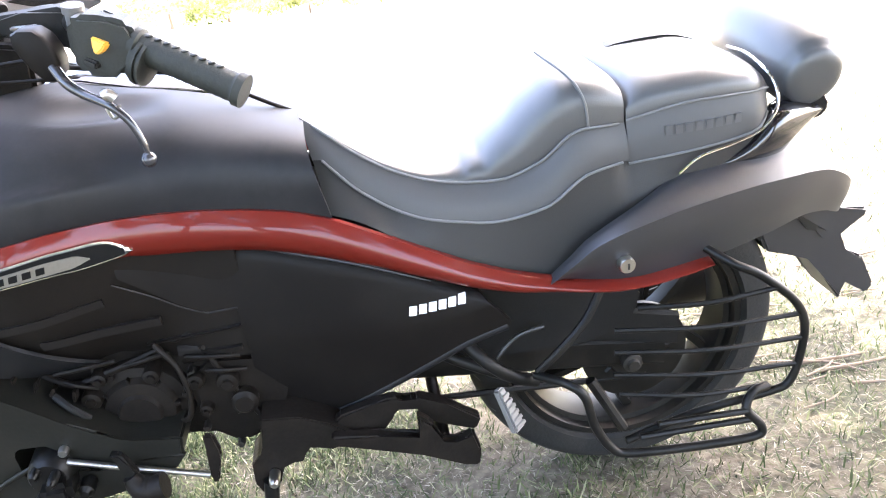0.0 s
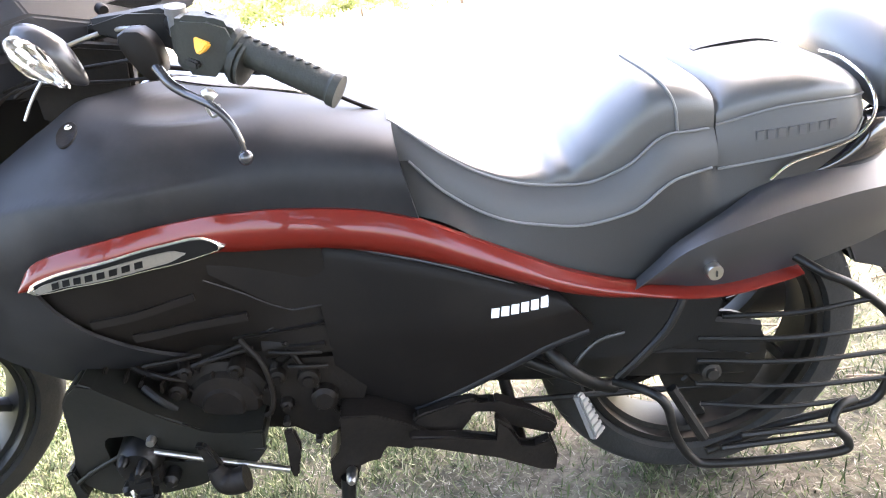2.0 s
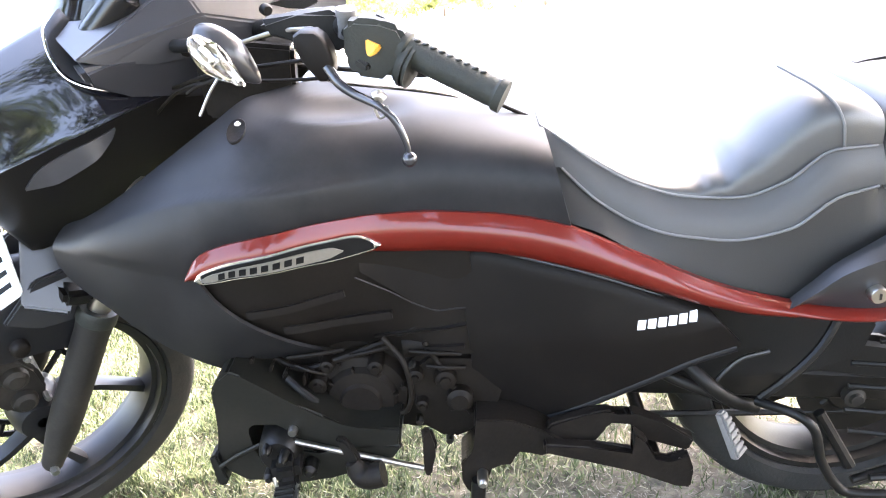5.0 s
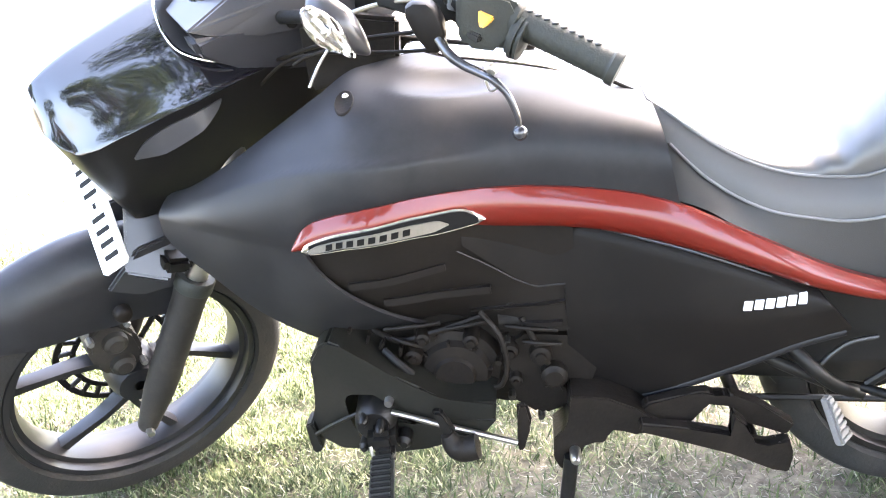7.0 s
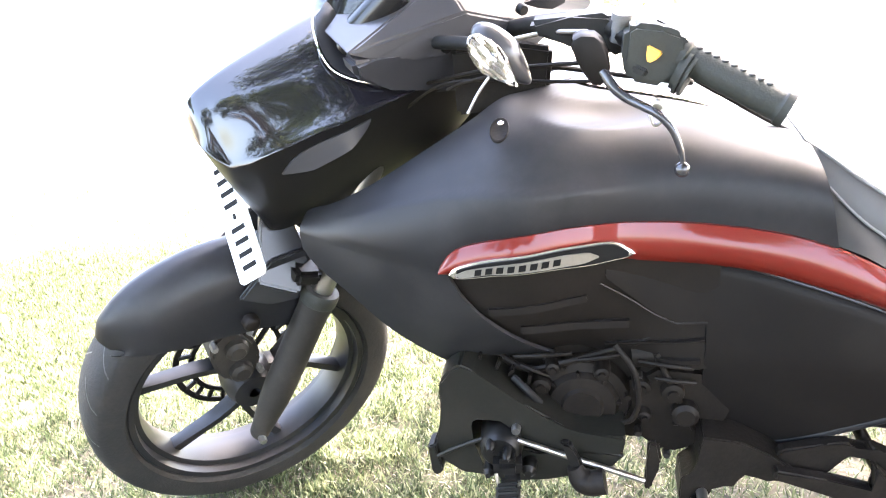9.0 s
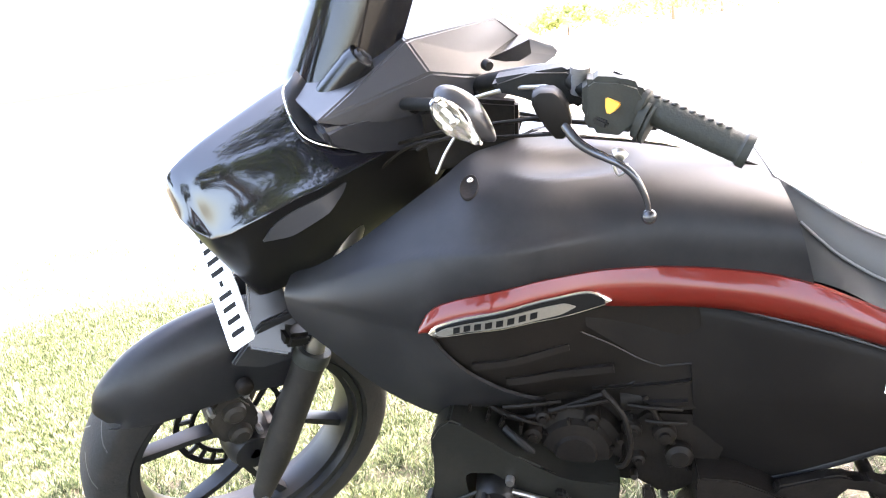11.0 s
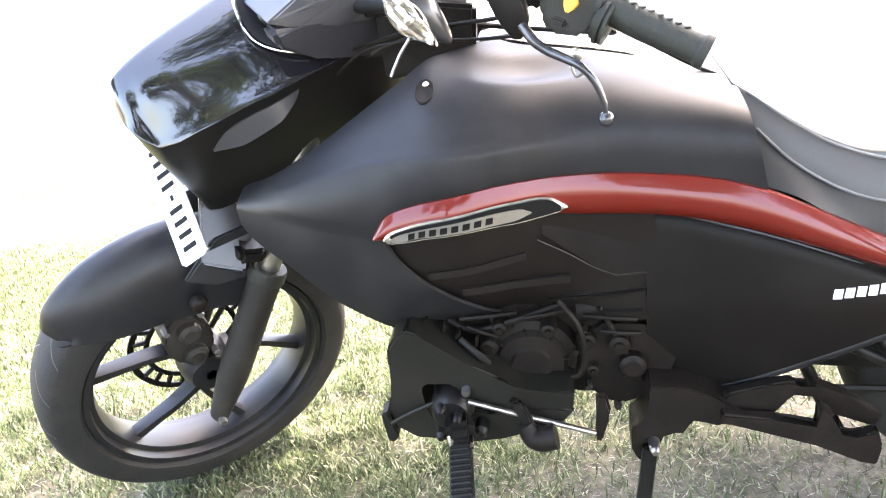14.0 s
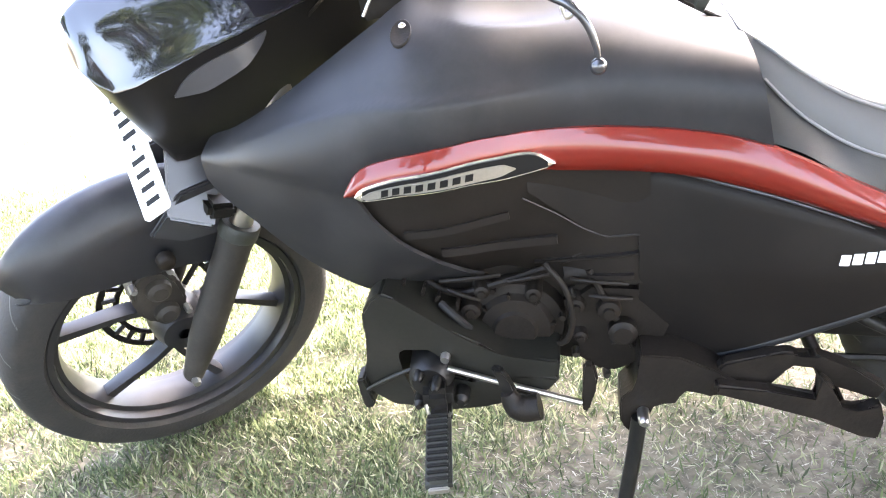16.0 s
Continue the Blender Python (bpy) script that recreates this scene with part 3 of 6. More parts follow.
for x in lerp(1.566, 1.828, 26):
    zc_, hh = (r_top(x) + r_low(x)) / 2, (r_top(x) - r_low(x)) / 2
    yc = Y0 - crv([(1.566, 0.190), (1.70, 0.188), (1.83, 0.135)])(x)
    rows.append([Vector((x, yc + 0.032 - 0.032 * math.copysign(abs(math.cos(a)) ** 0.7, math.cos(a)), zc_ + hh * math.copysign(abs(math.sin(a)) ** 0.8, math.sin(a)))) for a in [2 * math.pi * k / 18 for k in range(18)]])
vs = grid(bm, rows, True)
bm.faces.new(vs[0])
bm.faces.new(vs[-1])
mirrored(bm)
tube(bm, [(1.81, Y0 - 0.13, 0.722), (1.838, Y0 - 0.06, 0.735), (1.84, Y0, 0.737), (1.838, Y0 + 0.06, 0.735), (1.81, Y0 + 0.13, 0.722)], 0.024, 12)
part("grab_rail", bm, M_GLOSS, bike, "gloss black pillion grab rail")
bm = bmesh.new()
tube(bm, [(1.562, -0.175, 0.673), (1.594, -0.175, 0.695), (1.646, -0.175, 0.708), (1.687, -0.172, 0.721), (1.712, -0.165, 0.743), (1.723, -0.150, 0.763), (1.725, -0.130, 0.782), (1.721, -0.110, 0.795), (1.722, -0.050, 0.806), (1.715, 0.0, 0.808)], 0.0024, 8, 6)
part("seat_edge_trim", bm, M_CHROME, bike, "thin bright trim under the pillion seat")
bm = bmesh.new()
pad_a, pad_b = Vector((1.806, -0.116, 0.770)), Vector((1.812, 0.190, 0.812))


def pad_r(u):
    return 0.063 * max(0.0, 1 - abs(2 * u - 1) ** 2.6) ** 0.5 + 0.003 - 0.004 * math.exp(-((u - 0.14) / 0.018) ** 2)


tube(bm, [pad_a + (pad_b - pad_a) * u for u in [0.5 - 0.5 * math.cos(math.pi * k / 40) for k in range(41)]], pad_r, 32, 1)
for v in bm.verts:
    v.co.z += 0.014 * math.sin((v.co.y + 0.100) / 0.3 * math.pi)
    v.co.x += 0.10 * (v.co.z - 0.79)
back = part("backrest_pad", bm, M_SEAT, bike, "rounded black vinyl backrest bolster", 80)
bm = bmesh.new()
tube(bm, [(1.809 + 0.0465 * math.cos(a) + 0.0047 * math.sin(a), -0.058 + 0.002 * math.cos(a), 0.789 + 0.0465 * math.sin(a)) for a in [2 * math.pi * k / 24 for k in range(25)]], 0.0016, 6, 1, False)
part("pad_seam", bm, M_STITCH, back)
bm = bmesh.new()
tube(bm, [(1.80, Y0 - 0.05, 0.685), (1.828, Y0 - 0.05, 0.715), (1.832, Y0 - 0.05, 0.76)], 0.022, 10)
part("backrest_stay", bm, M_GLOSS, bike)
bm = bmesh.new()
tube(bm, [(1.80, Y0 + 0.07, 0.685), (1.832, Y0 + 0.07, 0.72), (1.836, Y0 + 0.07, 0.77)], 0.022, 10)
part("backrest_stay", bm, M_GLOSS, bike)
bm = bmesh.new()
prism(bm, [(1.80, 0.632), (1.86, 0.636), (1.905, 0.590), (1.930, 0.530), (1.932, 0.475), (1.922, 0.435), (1.885, 0.450), (1.83, 0.515), (1.80, 0.545)], Y0 - 0.085, Y0 + 0.085, 0.022)
part("tail_lamp", bm, M_SATIN, bike, "satin grey tail end with lamp housing")
bm = bmesh.new()
prism(bm, [(1.86, 0.53), (1.935, 0.49), (1.99, 0.488), (1.989, 0.470), (1.955, 0.459), (1.936, 0.443), (1.953, 0.403), (1.993, 0.388), (2.026, 0.320), (2.013, 0.300), (1.995, 0.322), (1.960, 0.346), (1.960, 0.296), (1.885, 0.405), (1.80, 0.428), (1.78, 0.475), (1.80, 0.51)], Y0 - 0.06, Y0 + 0.04, 0.005)
part("rear_mudguard", bm, M_SATIN, bike, "black rear mudguard and plate holder")

# ---- wheels ----
def wheel(name, centre, radius, width, rim_r, rim_w, disc_side, turn, label, alloy):
    """A cast wheel of three forked spokes with its tyre."""
    cx, cy, cz = centre
    w2, h = width / 2, radius - rim_r
    bm = bmesh.new()
    lathe(bm, [(rim_r - 0.004, -rim_w / 2), (rim_r, -rim_w / 2 - 0.006), (rim_r - 0.004, -rim_w / 2 - 0.010), (rim_r - 0.015, -rim_w / 2 - 0.009), (rim_r - 0.017, -rim_w / 2 + 0.010), (rim_r - 0.027, -rim_w / 2 + 0.013), (rim_r - 0.033, 0),
               (rim_r - 0.027, rim_w / 2 - 0.013), (rim_r - 0.017, rim_w / 2 - 0.010), (rim_r - 0.015, rim_w / 2 + 0.009), (rim_r - 0.004, rim_w / 2 + 0.010), (rim_r, rim_w / 2 + 0.006), (rim_r - 0.004, rim_w / 2)], centre, "y", 72)
    bm.transform(turn)
    root = part(name, bm, alloy, bike, label)
    bm = bmesh.new()
    prof = []
    for k in range(19):
        a = math.pi * (k / 18) - math.pi / 2
        prof.append((rim_r + 0.004 + (h - 0.004) * max(math.cos(a), 0.0) ** 0.55, w2 * 1.0 * math.copysign(abs(math.sin(a)) ** 0.8, math.sin(a)) * (1 if abs(a) < 1.1 else 0.97)))
    prof = [(rim_r - 0.004, -rim_w / 2 - 0.002)] + prof + [(rim_r - 0.004, rim_w / 2 + 0.002)]
    lathe(bm, prof, centre, "y", 96)
    bm.transform(turn)
    tyre = part("tyre", bm, M_TYRE, root, "dusty black road tyre", 60)
    # tread grooves
    bm = bmesh.new()
    for k in range(22):
        for side in (-1, 1):
            a0 = 2 * math.pi * (k + (0.5 if side > 0 else 0)) / 22
            pts = []
            for u in lerp(0, 1, 6):
                a = a0 + 0.16 * u
                s = side * (0.12 + 0.74 * u)
                e = math.asin(min(1, abs(s))) * math.copysign(1, s)
                rr = rim_r + 0.004 + (h - 0.004) * math.cos(math.asin(min(1.0, abs(s) ** 1.25))) ** 0.55 + 0.0006
                pts.append((rr, w2 * s, a))
            lo = [Vector((cx + r * math.cos(a - 0.006), cy + y, cz + r * math.sin(a - 0.006))) for r, y, a in pts]
            hi = [Vector((cx + r * math.cos(a + 0.006), cy + y, cz + r * math.sin(a + 0.006))) for r, y, a in pts]
            grid(bm, [lo, hi])
    bm.transform(turn)
    part("tread_grooves", bm, M_INK, tyre)["kind"] = "stuff"
    for k in range(6):
        bm = bmesh.new()
        mid_a = radians(65 + 120 * (k // 2))
        s = -1 if k % 2 else 1
        c = Vector(centre)
        ends = [(0.030, 80), (0.060, 62), (0.115, 42), (0.165, 33), (rim_r - 0.026, 28)]
        pts = smooth_path([c + Vector((r * math.cos(mid_a + s * radians(g)), 0, r * math.sin(mid_a + s * radians(g)))) for r, g in ends], 4)
        secs = []
        for i, pt in enumerate(pts):
            t = (pts[min(i + 1, len(pts) - 1)] - pts[max(i - 1, 0)]).normalized()
            n = Vector((-t.z, 0, t.x))
            u = i / (len(pts) - 1)
            ww, tt = 0.011 - 0.003 * math.sin(math.pi * u), 0.020 - 0.006 * u
            secs.append([pt + n * ww * i_ + Vector((0, 1, 0)) * tt * j_ for i_, j_ in ((-0.8, -1), (0.8, -1), (1.1, 0), (0.8, 1), (-0.8, 1), (-1.1, 0))])
        vs = grid(bm, secs, True)
        bm.faces.new(vs[0])
        bm.faces.new(vs[-1])
        bm.transform(turn)
        part("spoke", bm, alloy, root)
    bm = bmesh.new()
    lathe(bm, [(0.012, -0.06), (0.040, -0.058), (0.050, -0.035), (0.054, 0), (0.050, 0.035), (0.034, 0.058), (0.012, 0.06)], centre, "y", 32)
    bm.transform(turn)
    part("hub", bm, alloy, root)
    bm = bmesh.new()
    ring, holes = 0.118, 24
    for r0, r1, hw in ((0.090, 0.101, 0.0), (0.120, 0.133, 0.0)):
        lathe(bm, [(r0, -0.002), (r1, -0.002), (r1, 0.002), (r0, 0.002), (r0, -0.002)], (cx, cy + disc_side, cz), "y", 64)
    for k in range(holes):
        a = 2 * math.pi * k / holes
        tube(bm, [(cx + 0.098 * math.cos(a), cy + disc_side, cz + 0.098 * math.sin(a)), (cx + 0.123 * math.cos(a + 0.05), cy + disc_side, cz + 0.123 * math.sin(a + 0.05))], 0.0055, 6, 1)
    for k in range(5):
        a = 2 * math.pi * k / 5 + 0.3
        tube(bm, [(cx + 0.038 * math.cos(a), cy + disc_side * 0.8, cz + 0.038 * math.sin(a)), (cx + 0.094 * math.cos(a + 0.2), cy + disc_side, cz + 0.094 * math.sin(a + 0.2))], 0.006, 6, 1)
    bm.transform(turn)
    part("brake_disc", bm, M_FRAME, root, "drilled brake disc")
    return root


STILL = Matrix.Identity(4)
wheel("front_wheel", (0.010, MID + 0.012, 0.313), 0.316, 0.134, 0.246, 0.092, 0.058, TURN, "dark three-spoke alloy front wheel turned to the left", M_RIM)
wheel("rear_wheel", (1.531, Y0, 0.300), 0.300, 0.142, 0.232, 0.100, 0.075, STILL, "dark three-spoke alloy rear wheel", M_FRAME)

# ---- front fork, fender, number plate ----
for s in (-1, 1):
    y = MID + s * 0.100
    bm = bmesh.new()
    lo, hi = Vector((-0.008, y, 0.262)), Vector((0.172, y, 0.560))
    tube(bm, [lo + (hi - lo) * u for u in lerp(0, 1, 9)], lambda u: 0.020 + 0.011 * min(1, u * 3.5) + (0.004 if u > 0.93 else 0), 20, 1)
    ball(bm, lo, 0.0205, 16, 10)
    bm.transform(TURN)
    leg = part("fork_leg", bm, M_FORK, bike, "dusty black lower fork leg")
    bm = bmesh.new()
    tube(bm, [(0.172, y, 0.560), (0.340, y, 0.855), (0.405, y, 0.975)], 0.0205, 18, 1)
    bm.transform(TURN)
    part("fork_tube", bm, M_STEEL, leg, "bare steel fork tube")
    bm = bmesh.new()
    c0 = Vector((0.172, y, 0.560))
    d0 = Vector((0.517, 0, 0.856))
    tube(bm, [c0 - d0 * 0.022, c0 - d0 * 0.018, c0 - d0 * 0.004, c0 + d0 * 0.001, c0 + d0 * 0.006], lambda u: 0.0355 if 0.2 < u < 0.8 else 0.033, 20, 1)
    bm.transform(TURN)
    part("dust_seal", bm, M_GRIP, leg)
    bm = bmesh.new()
    lathe(bm, [(0.0001, -0.012), (0.007, -0.012), (0.008, -0.008), (0.008, 0.01)], (-0.012, y - 0.020, 0.262), "y", 6)
    bm.transform(TURN)
    part("axle_bolt", bm, M_STEEL, leg)
bm = bmesh.new()
box(bm, pose(0.150, MID, 0.62) @ Matrix.Rotation(radians(25), 4, "Y"), 0.05, 0.25, 0.03, 0.008)
box(bm, pose(0.245, MID, 0.90) @ Matrix.Rotation(radians(25), 4, "Y"), 0.05, 0.25, 0.03, 0.008)
tube(bm, [(0.20, MID, 0.64), (0.31, MID, 0.92)], 0.024, 14, 1)
bm.transform(TURN)
part("fork_yoke", bm, M_FRAME, bike)

# front fender: an arched shell over the tyre
f_low = crv([(0.0, 0.325), (0.06, 0.300), (0.15, 0.272), (0.35, 0.238), (0.6, 0.220), (0.85, 0.220), (1.0, 0.25)])
f_crown = crv([(0.0, 0.345), (0.08, 0.366), (0.3, 0.377), (0.6, 0.378), (0.85, 0.376), (1.0, 0.366)])
f_half = crv([(0.0, 0.040), (0.08, 0.062), (0.25, 0.076), (1.0, 0.080)])
bm = bmesh.new()
rows = []
for k in range(33):
    u = k / 32
    a = radians(128 - 76 * u)
    hw, rc, rl = f_half(u), f_crown(u), f_low(u)
    row = []
    for t in lerp(-1, 1, 19):
        e = abs(t)
        if e < 0.56:
            c = e / 0.56
            y, r = hw * 0.80 * c ** 0.85, rc - 0.048 * c ** 1.5
        else:
            c = (e - 0.56) / 0.44
            y, r = hw * (0.80 + 0.20 * math.sin(math.pi / 2 * c)), (rc - 0.048) + (rl - rc + 0.048) * c
        row.append(Vector((r * math.cos(a), MID + math.copysign(y, t), 0.296 + r * math.sin(a))))
    rows.append(row)
grid(bm, rows)
bmesh.ops.solidify(bm, geom=bm.faces[:], thickness=0.004)
bm.transform(TURN)
fender = part("front_fender", bm, M_SATIN, bike, "satin dark grey front fender", 50)
for s in (-1, 1):
    bm = bmesh.new()
    prism(bm, [(0.03, 0.60), (0.10, 0.66), (0.165, 0.66), (0.175, 0.60), (0.15, 0.545), (0.08, 0.56)], MID + s * 0.079 - 0.006, MID + s * 0.079 + 0.006, 0.004)
    bm.transform(TURN)
    part("fender_stay", bm, M_SATIN, fender)
bm = bmesh.new()
P0, P1 = Vector((0.150, -0.150, 0.613)), Vector((0.190, -0.150, 0.631))
E1 = Vector((-0.40, 0.60, 0.69)).normalized()
E2 = (P1 - P0 - (P1 - P0).dot(E1) * E1).normalized()
E3 = E1.cross(E2).normalized()
PL = Matrix((( *E2, 0), (*E3, 0), (*E1, 0), (0, 0, 0, 1))).transposed()
PL.translation = P0 + E2 * 0.028
prism(bm, [(-0.028, 0.006), (-0.022, 0.0), (0.022, 0.0), (0.028, 0.006), (0.028, 0.24), (-0.028, 0.24)], -0.0015, 0.0015, 0.0)
bm.transform(PL)
plate = part("number_plate", bm, M_PLATE, bike, "white number plate with plain black bars")
for k in range(9):
    bm = bmesh.new()
    box(bm, PL @ pose(0.0, 0.0021 if E3.y < 0 else -0.0021, 0.026 + 0.0235 * k), 0.028 if k != 4 else 0.006, 0.0012, 0.0085 if k != 4 else 0.010)
    part("black_bar", bm, M_JET, plate)

# brake caliper
bm = bmesh.new()
prism(bm, [(-0.046, 0.385), (-0.030, 0.352), (0.005, 0.335), (0.030, 0.345), (0.046, 0.385), (0.044, 0.43), (0.028, 0.468), (-0.006, 0.490), (-0.034, 0.470), (-0.048, 0.43)], MID - 0.030, MID + 0.075, 0.008)
bm.transform(TURN)
cal = part("brake_caliper", bm, M_FORK, bike, "dusty dark brake caliper")
for cx, cz, r in ((0.0, 0.375, 0.024), (0.004, 0.436, 0.024)):
    bm = bmesh.new()
    lathe(bm, [(0.0001, -0.014), (r - 0.010, -0.014), (r - 0.006, -0.010), (r - 0.002, -0.008), (r, 0.0), (r, 0.02)], (cx, MID - 0.034, cz), "y", 24)
    bm.transform(TURN)
    part("piston_boss", bm, M_FORK, cal)
for cx, cz in ((-0.034, 0.462), (0.036, 0.358), (0.037, 0.470)):
    bm = bmesh.new()
    lathe(bm, [(0.0001, -0.008), (0.006, -0.008), (0.007, -0.004), (0.007, 0.012)], (cx, MID - 0.034, cz), "y", 6)
    bm.transform(TURN)
    part("caliper_bolt", bm, M_PEG, cal)
bm = bmesh.new()
lathe(bm, [(0.0001, -0.008), (0.010, -0.008), (0.014, -0.005), (0.016, 0.0), (0.016, 0.012)], (0.037, MID - 0.100, 0.552), "y", 20)
bm.transform(TURN)
part("fender_bolt", bm, M_ENGINE, fender)
# shiny brace over the fender beside the plate
bm = bmesh.new()
brace = [(0.100, 0.725), (0.146, 0.722), (0.168, 0.640), (0.140, 0.600), (0.072, 0.632)]
va = [bm.verts.new((x + 0.25 * (z - 0.65), -0.030 + 0.85 * (z - 0.65), z)) for x, z in brace]
vb = [bm.verts.new(v.co + Vector((0.0, 0.03, -0.03))) for v in va]
bm.faces.new(va)
bm.faces.new(vb[::-1])
for i in range(5):
    bm.faces.new((va[i], vb[i], vb[(i + 1) % 5], va[(i + 1) % 5]))
bmesh.ops.bevel(bm, geom=bm.edges[:], offset=0.004, segments=2, affect="EDGES", clamp_overlap=True)
bm.transform(TURN)
part("fork_brace", bm, M_HOOD, bike, "satin grey brace between the fork legs")
# ---- headlamp cowl, visor ----
n_top = crv([(0.046, 0.926), (0.050, 0.944), (0.058, 0.956), (0.080, 0.970), (0.12, 0.987), (0.18, 1.006), (0.29, 1.036), (0.40, 1.055), (0.50, 1.04)])
n_low = crv([(0.046, 0.895), (0.055, 0.870), (0.08, 0.800), (0.107, 0.735), (0.125, 0.700), (0.20, 0.712), (0.295, 0.735), (0.385, 0.760), (0.457, 0.795), (0.50, 0.83)])
n_half = crv([(0.045, 0.0422), (0.0493, 0.0607), (0.054, 0.0698), (0.0587, 0.0789), (0.0664, 0.0856), (0.0761, 0.0939), (0.0878, 0.1012), (0.1025, 0.1096), (0.1311, 0.121), (0.157, 0.1293), (0.1869, 0.1371), (0.2129, 0.1438), (0.247, 0.1527), (0.2934, 0.1583), (0.3381, 0.1615), (0.3749, 0.1642), (0.42, 0.1647), (0.5, 0.17)])
n_base = crv([(0.046, 0.022), (0.060, 0.038), (0.08, 0.046), (0.105, 0.055), (0.15, 0.066), (0.20, 0.076), (0.262, 0.088), (0.38, 0.097), (0.50, 0.102)])
n_crease = crv([(0.045, 0.9016), (0.0493, 0.8974), (0.054, 0.8922), (0.0587, 0.8871), (0.0664, 0.8811), (0.0761, 0.8736), (0.0878, 0.8769), (0.1025, 0.8809), (0.1311, 0.8932), (0.157, 0.901), (0.1869, 0.91), (0.2129, 0.9179), (0.247, 0.9255), (0.2934, 0.9357), (0.3381, 0.9434), (0.3749, 0.9496), (0.42, 0.954), (0.5, 0.965)])
CX2 = [0.0462, 0.049, 0.054, 0.060, 0.067, 0.074, 0.080, 0.088, 0.096] + lerp(0.105, 0.498, 26)


def cowl_side(x):
    """Half widths and heights below the crease, from the chin up."""
    zb_, zc_, w = n_low(x), n_crease(x), n_half(x)
    return [(n_base(x) + (w - n_base(x)) * u ** 0.75, zb_ + (zc_ - zb_) * u) for u in lerp(0, 1, 9)]


bm = bmesh.new()
rows = []
for x in CX2:
    zt_, zc_, w = n_top(x), n_crease(x), n_half(x)
    half = [(w, zc_ + 0.001), (w * 0.994, zc_ + 0.002)]
    rise = zt_ - zc_ - 0.002
    for i in range(1, 23):
        u = i / 22
        swell = 0.019 * math.sin(math.pi * u) * u * min(1.0, (x - 0.046) / 0.06 + 0.25)
        half.append((w * 0.994 * (1 - u) + 0.6 * swell if i < 22 else 0.0, zc_ + 0.002 + rise * u + 0.8 * swell))
    rows.append([Vector((x, MID - y, z)) for y, z in half] + [Vector((x, MID + y, z)) for y, z in half[-2::-1]])
vs = grid(bm, rows)
bm.faces.new(vs[0])
bm.transform(TURN)
cowl = part("headlamp_cowl", bm, M_GLOSS, bike, "gloss black headlamp cowl turned with the bars", 70)
for side in (-1, 1):
    bm = bmesh.new()
    slab(bm, [[Vector((x, MID + side * y, z)) for y, z in cowl_side(x)] for x in CX2], (0, -side * 0.006, 0))
    bm.transform(TURN)
    part("cowl_side", bm, M_LOWER, cowl, "satin black lower side of the cowl", 40)
bm = bmesh.new()
grid(bm, [[Vector((x, MID + cowl_side(x)[0][0] * t, cowl_side(x)[0][1] + 0.002)) for t in lerp(-1, 1, 5)] for x in CX2])
bm.transform(TURN)
part("cowl_floor", bm, M_BLACK, cowl)
bm = bmesh.new()
f_lo = crv([(0.145, 0.848), (0.194, 0.861), (0.232, 0.877), (0.282, 0.908), (0.289, 0.919)])
f_hi = crv([(0.145, 0.850), (0.168, 0.879), (0.203, 0.896), (0.247, 0.909), (0.289, 0.921)])
rows = []
for x in lerp(0.146, 0.288, 18):
    row = []
    for u in lerp(0, 1, 6):
        z = f_lo(x) + (f_hi(x) - f_lo(x)) * u
        k = max(0.0, (z - n_low(x)) / (n_crease(x) - n_low(x)))
        row.append(Vector((x, MID - n_base(x) - (n_half(x) - n_base(x)) * k ** 0.75 - 0.003 - 0.019 * (1 - u) * min(1.0, (x - 0.145) / 0.04) * min(1.0, (0.289 - x) / 0.04), z)))
    rows.append(row)
slab(bm, rows, (0, 0.012, 0))
bm.transform(TURN)
part("cowl_facet", bm, M_HOOD, cowl)

# windscreen, its bright rim, faceted instrument hood
bm = bmesh.new()
rows = []
for z in lerp(0.985, 1.26, 18):
    xf = 0.268 + 0.62 * (z - 1.01) + 0.25 * max(0.0, 1.03 - z)
    hw = crv([(0.98, 0.128), (1.05, 0.120), (1.14, 0.108), (1.26, 0.09)])(z)
    xb = xf + crv([(0.98, 0.085), (1.05, 0.12), (1.26, 0.12)])(z)
    rows.append([Vector((xf + (xb - xf) * (1 - math.cos(a)), MID + s * hw * math.sin(a), z)) for s, a in [(-1, math.pi / 2 * i / 12) for i in range(12, 0, -1)] + [(1, math.pi / 2 * i / 12) for i in range(0, 6)]])
grid(bm, rows)
bmesh.ops.solidify(bm, geom=bm.faces[:], thickness=0.004)
bm.transform(TURN)
visor = part("windscreen", bm, M_GLOSS, bike, "short smoked black windscreen")
bm = bmesh.new()
rim = [(0.335, 0.10, 1.035), (0.304, 0.05, 1.042), (0.268, 0.022, 1.042), (0.2555, -0.005, 1.034), (0.2505, -0.030, 1.013), (0.2595, -0.055, 0.988), (0.291, -0.085, 0.974), (0.34, -0.105, 0.966)]
tube(bm, rim, 0.0021, 8, 8)
bm.transform(TURN)
part("windscreen_rim", bm, M_CHROME, visor)
bm = bmesh.new()
path = smooth_path(rim, 6)
grid(bm, [[p + Vector((0.003, 0, 0.002)), p + Vector((0.020, 0.006, 0.012)), p + Vector((0.045, 0.012, 0.012)), p + Vector((0.08, 0.02, 0.0))] for p in path])
bmesh.ops.solidify(bm, geom=bm.faces[:], thickness=0.003)
bm.transform(TURN)
part("windscreen_collar", bm, M_HOOD, visor)
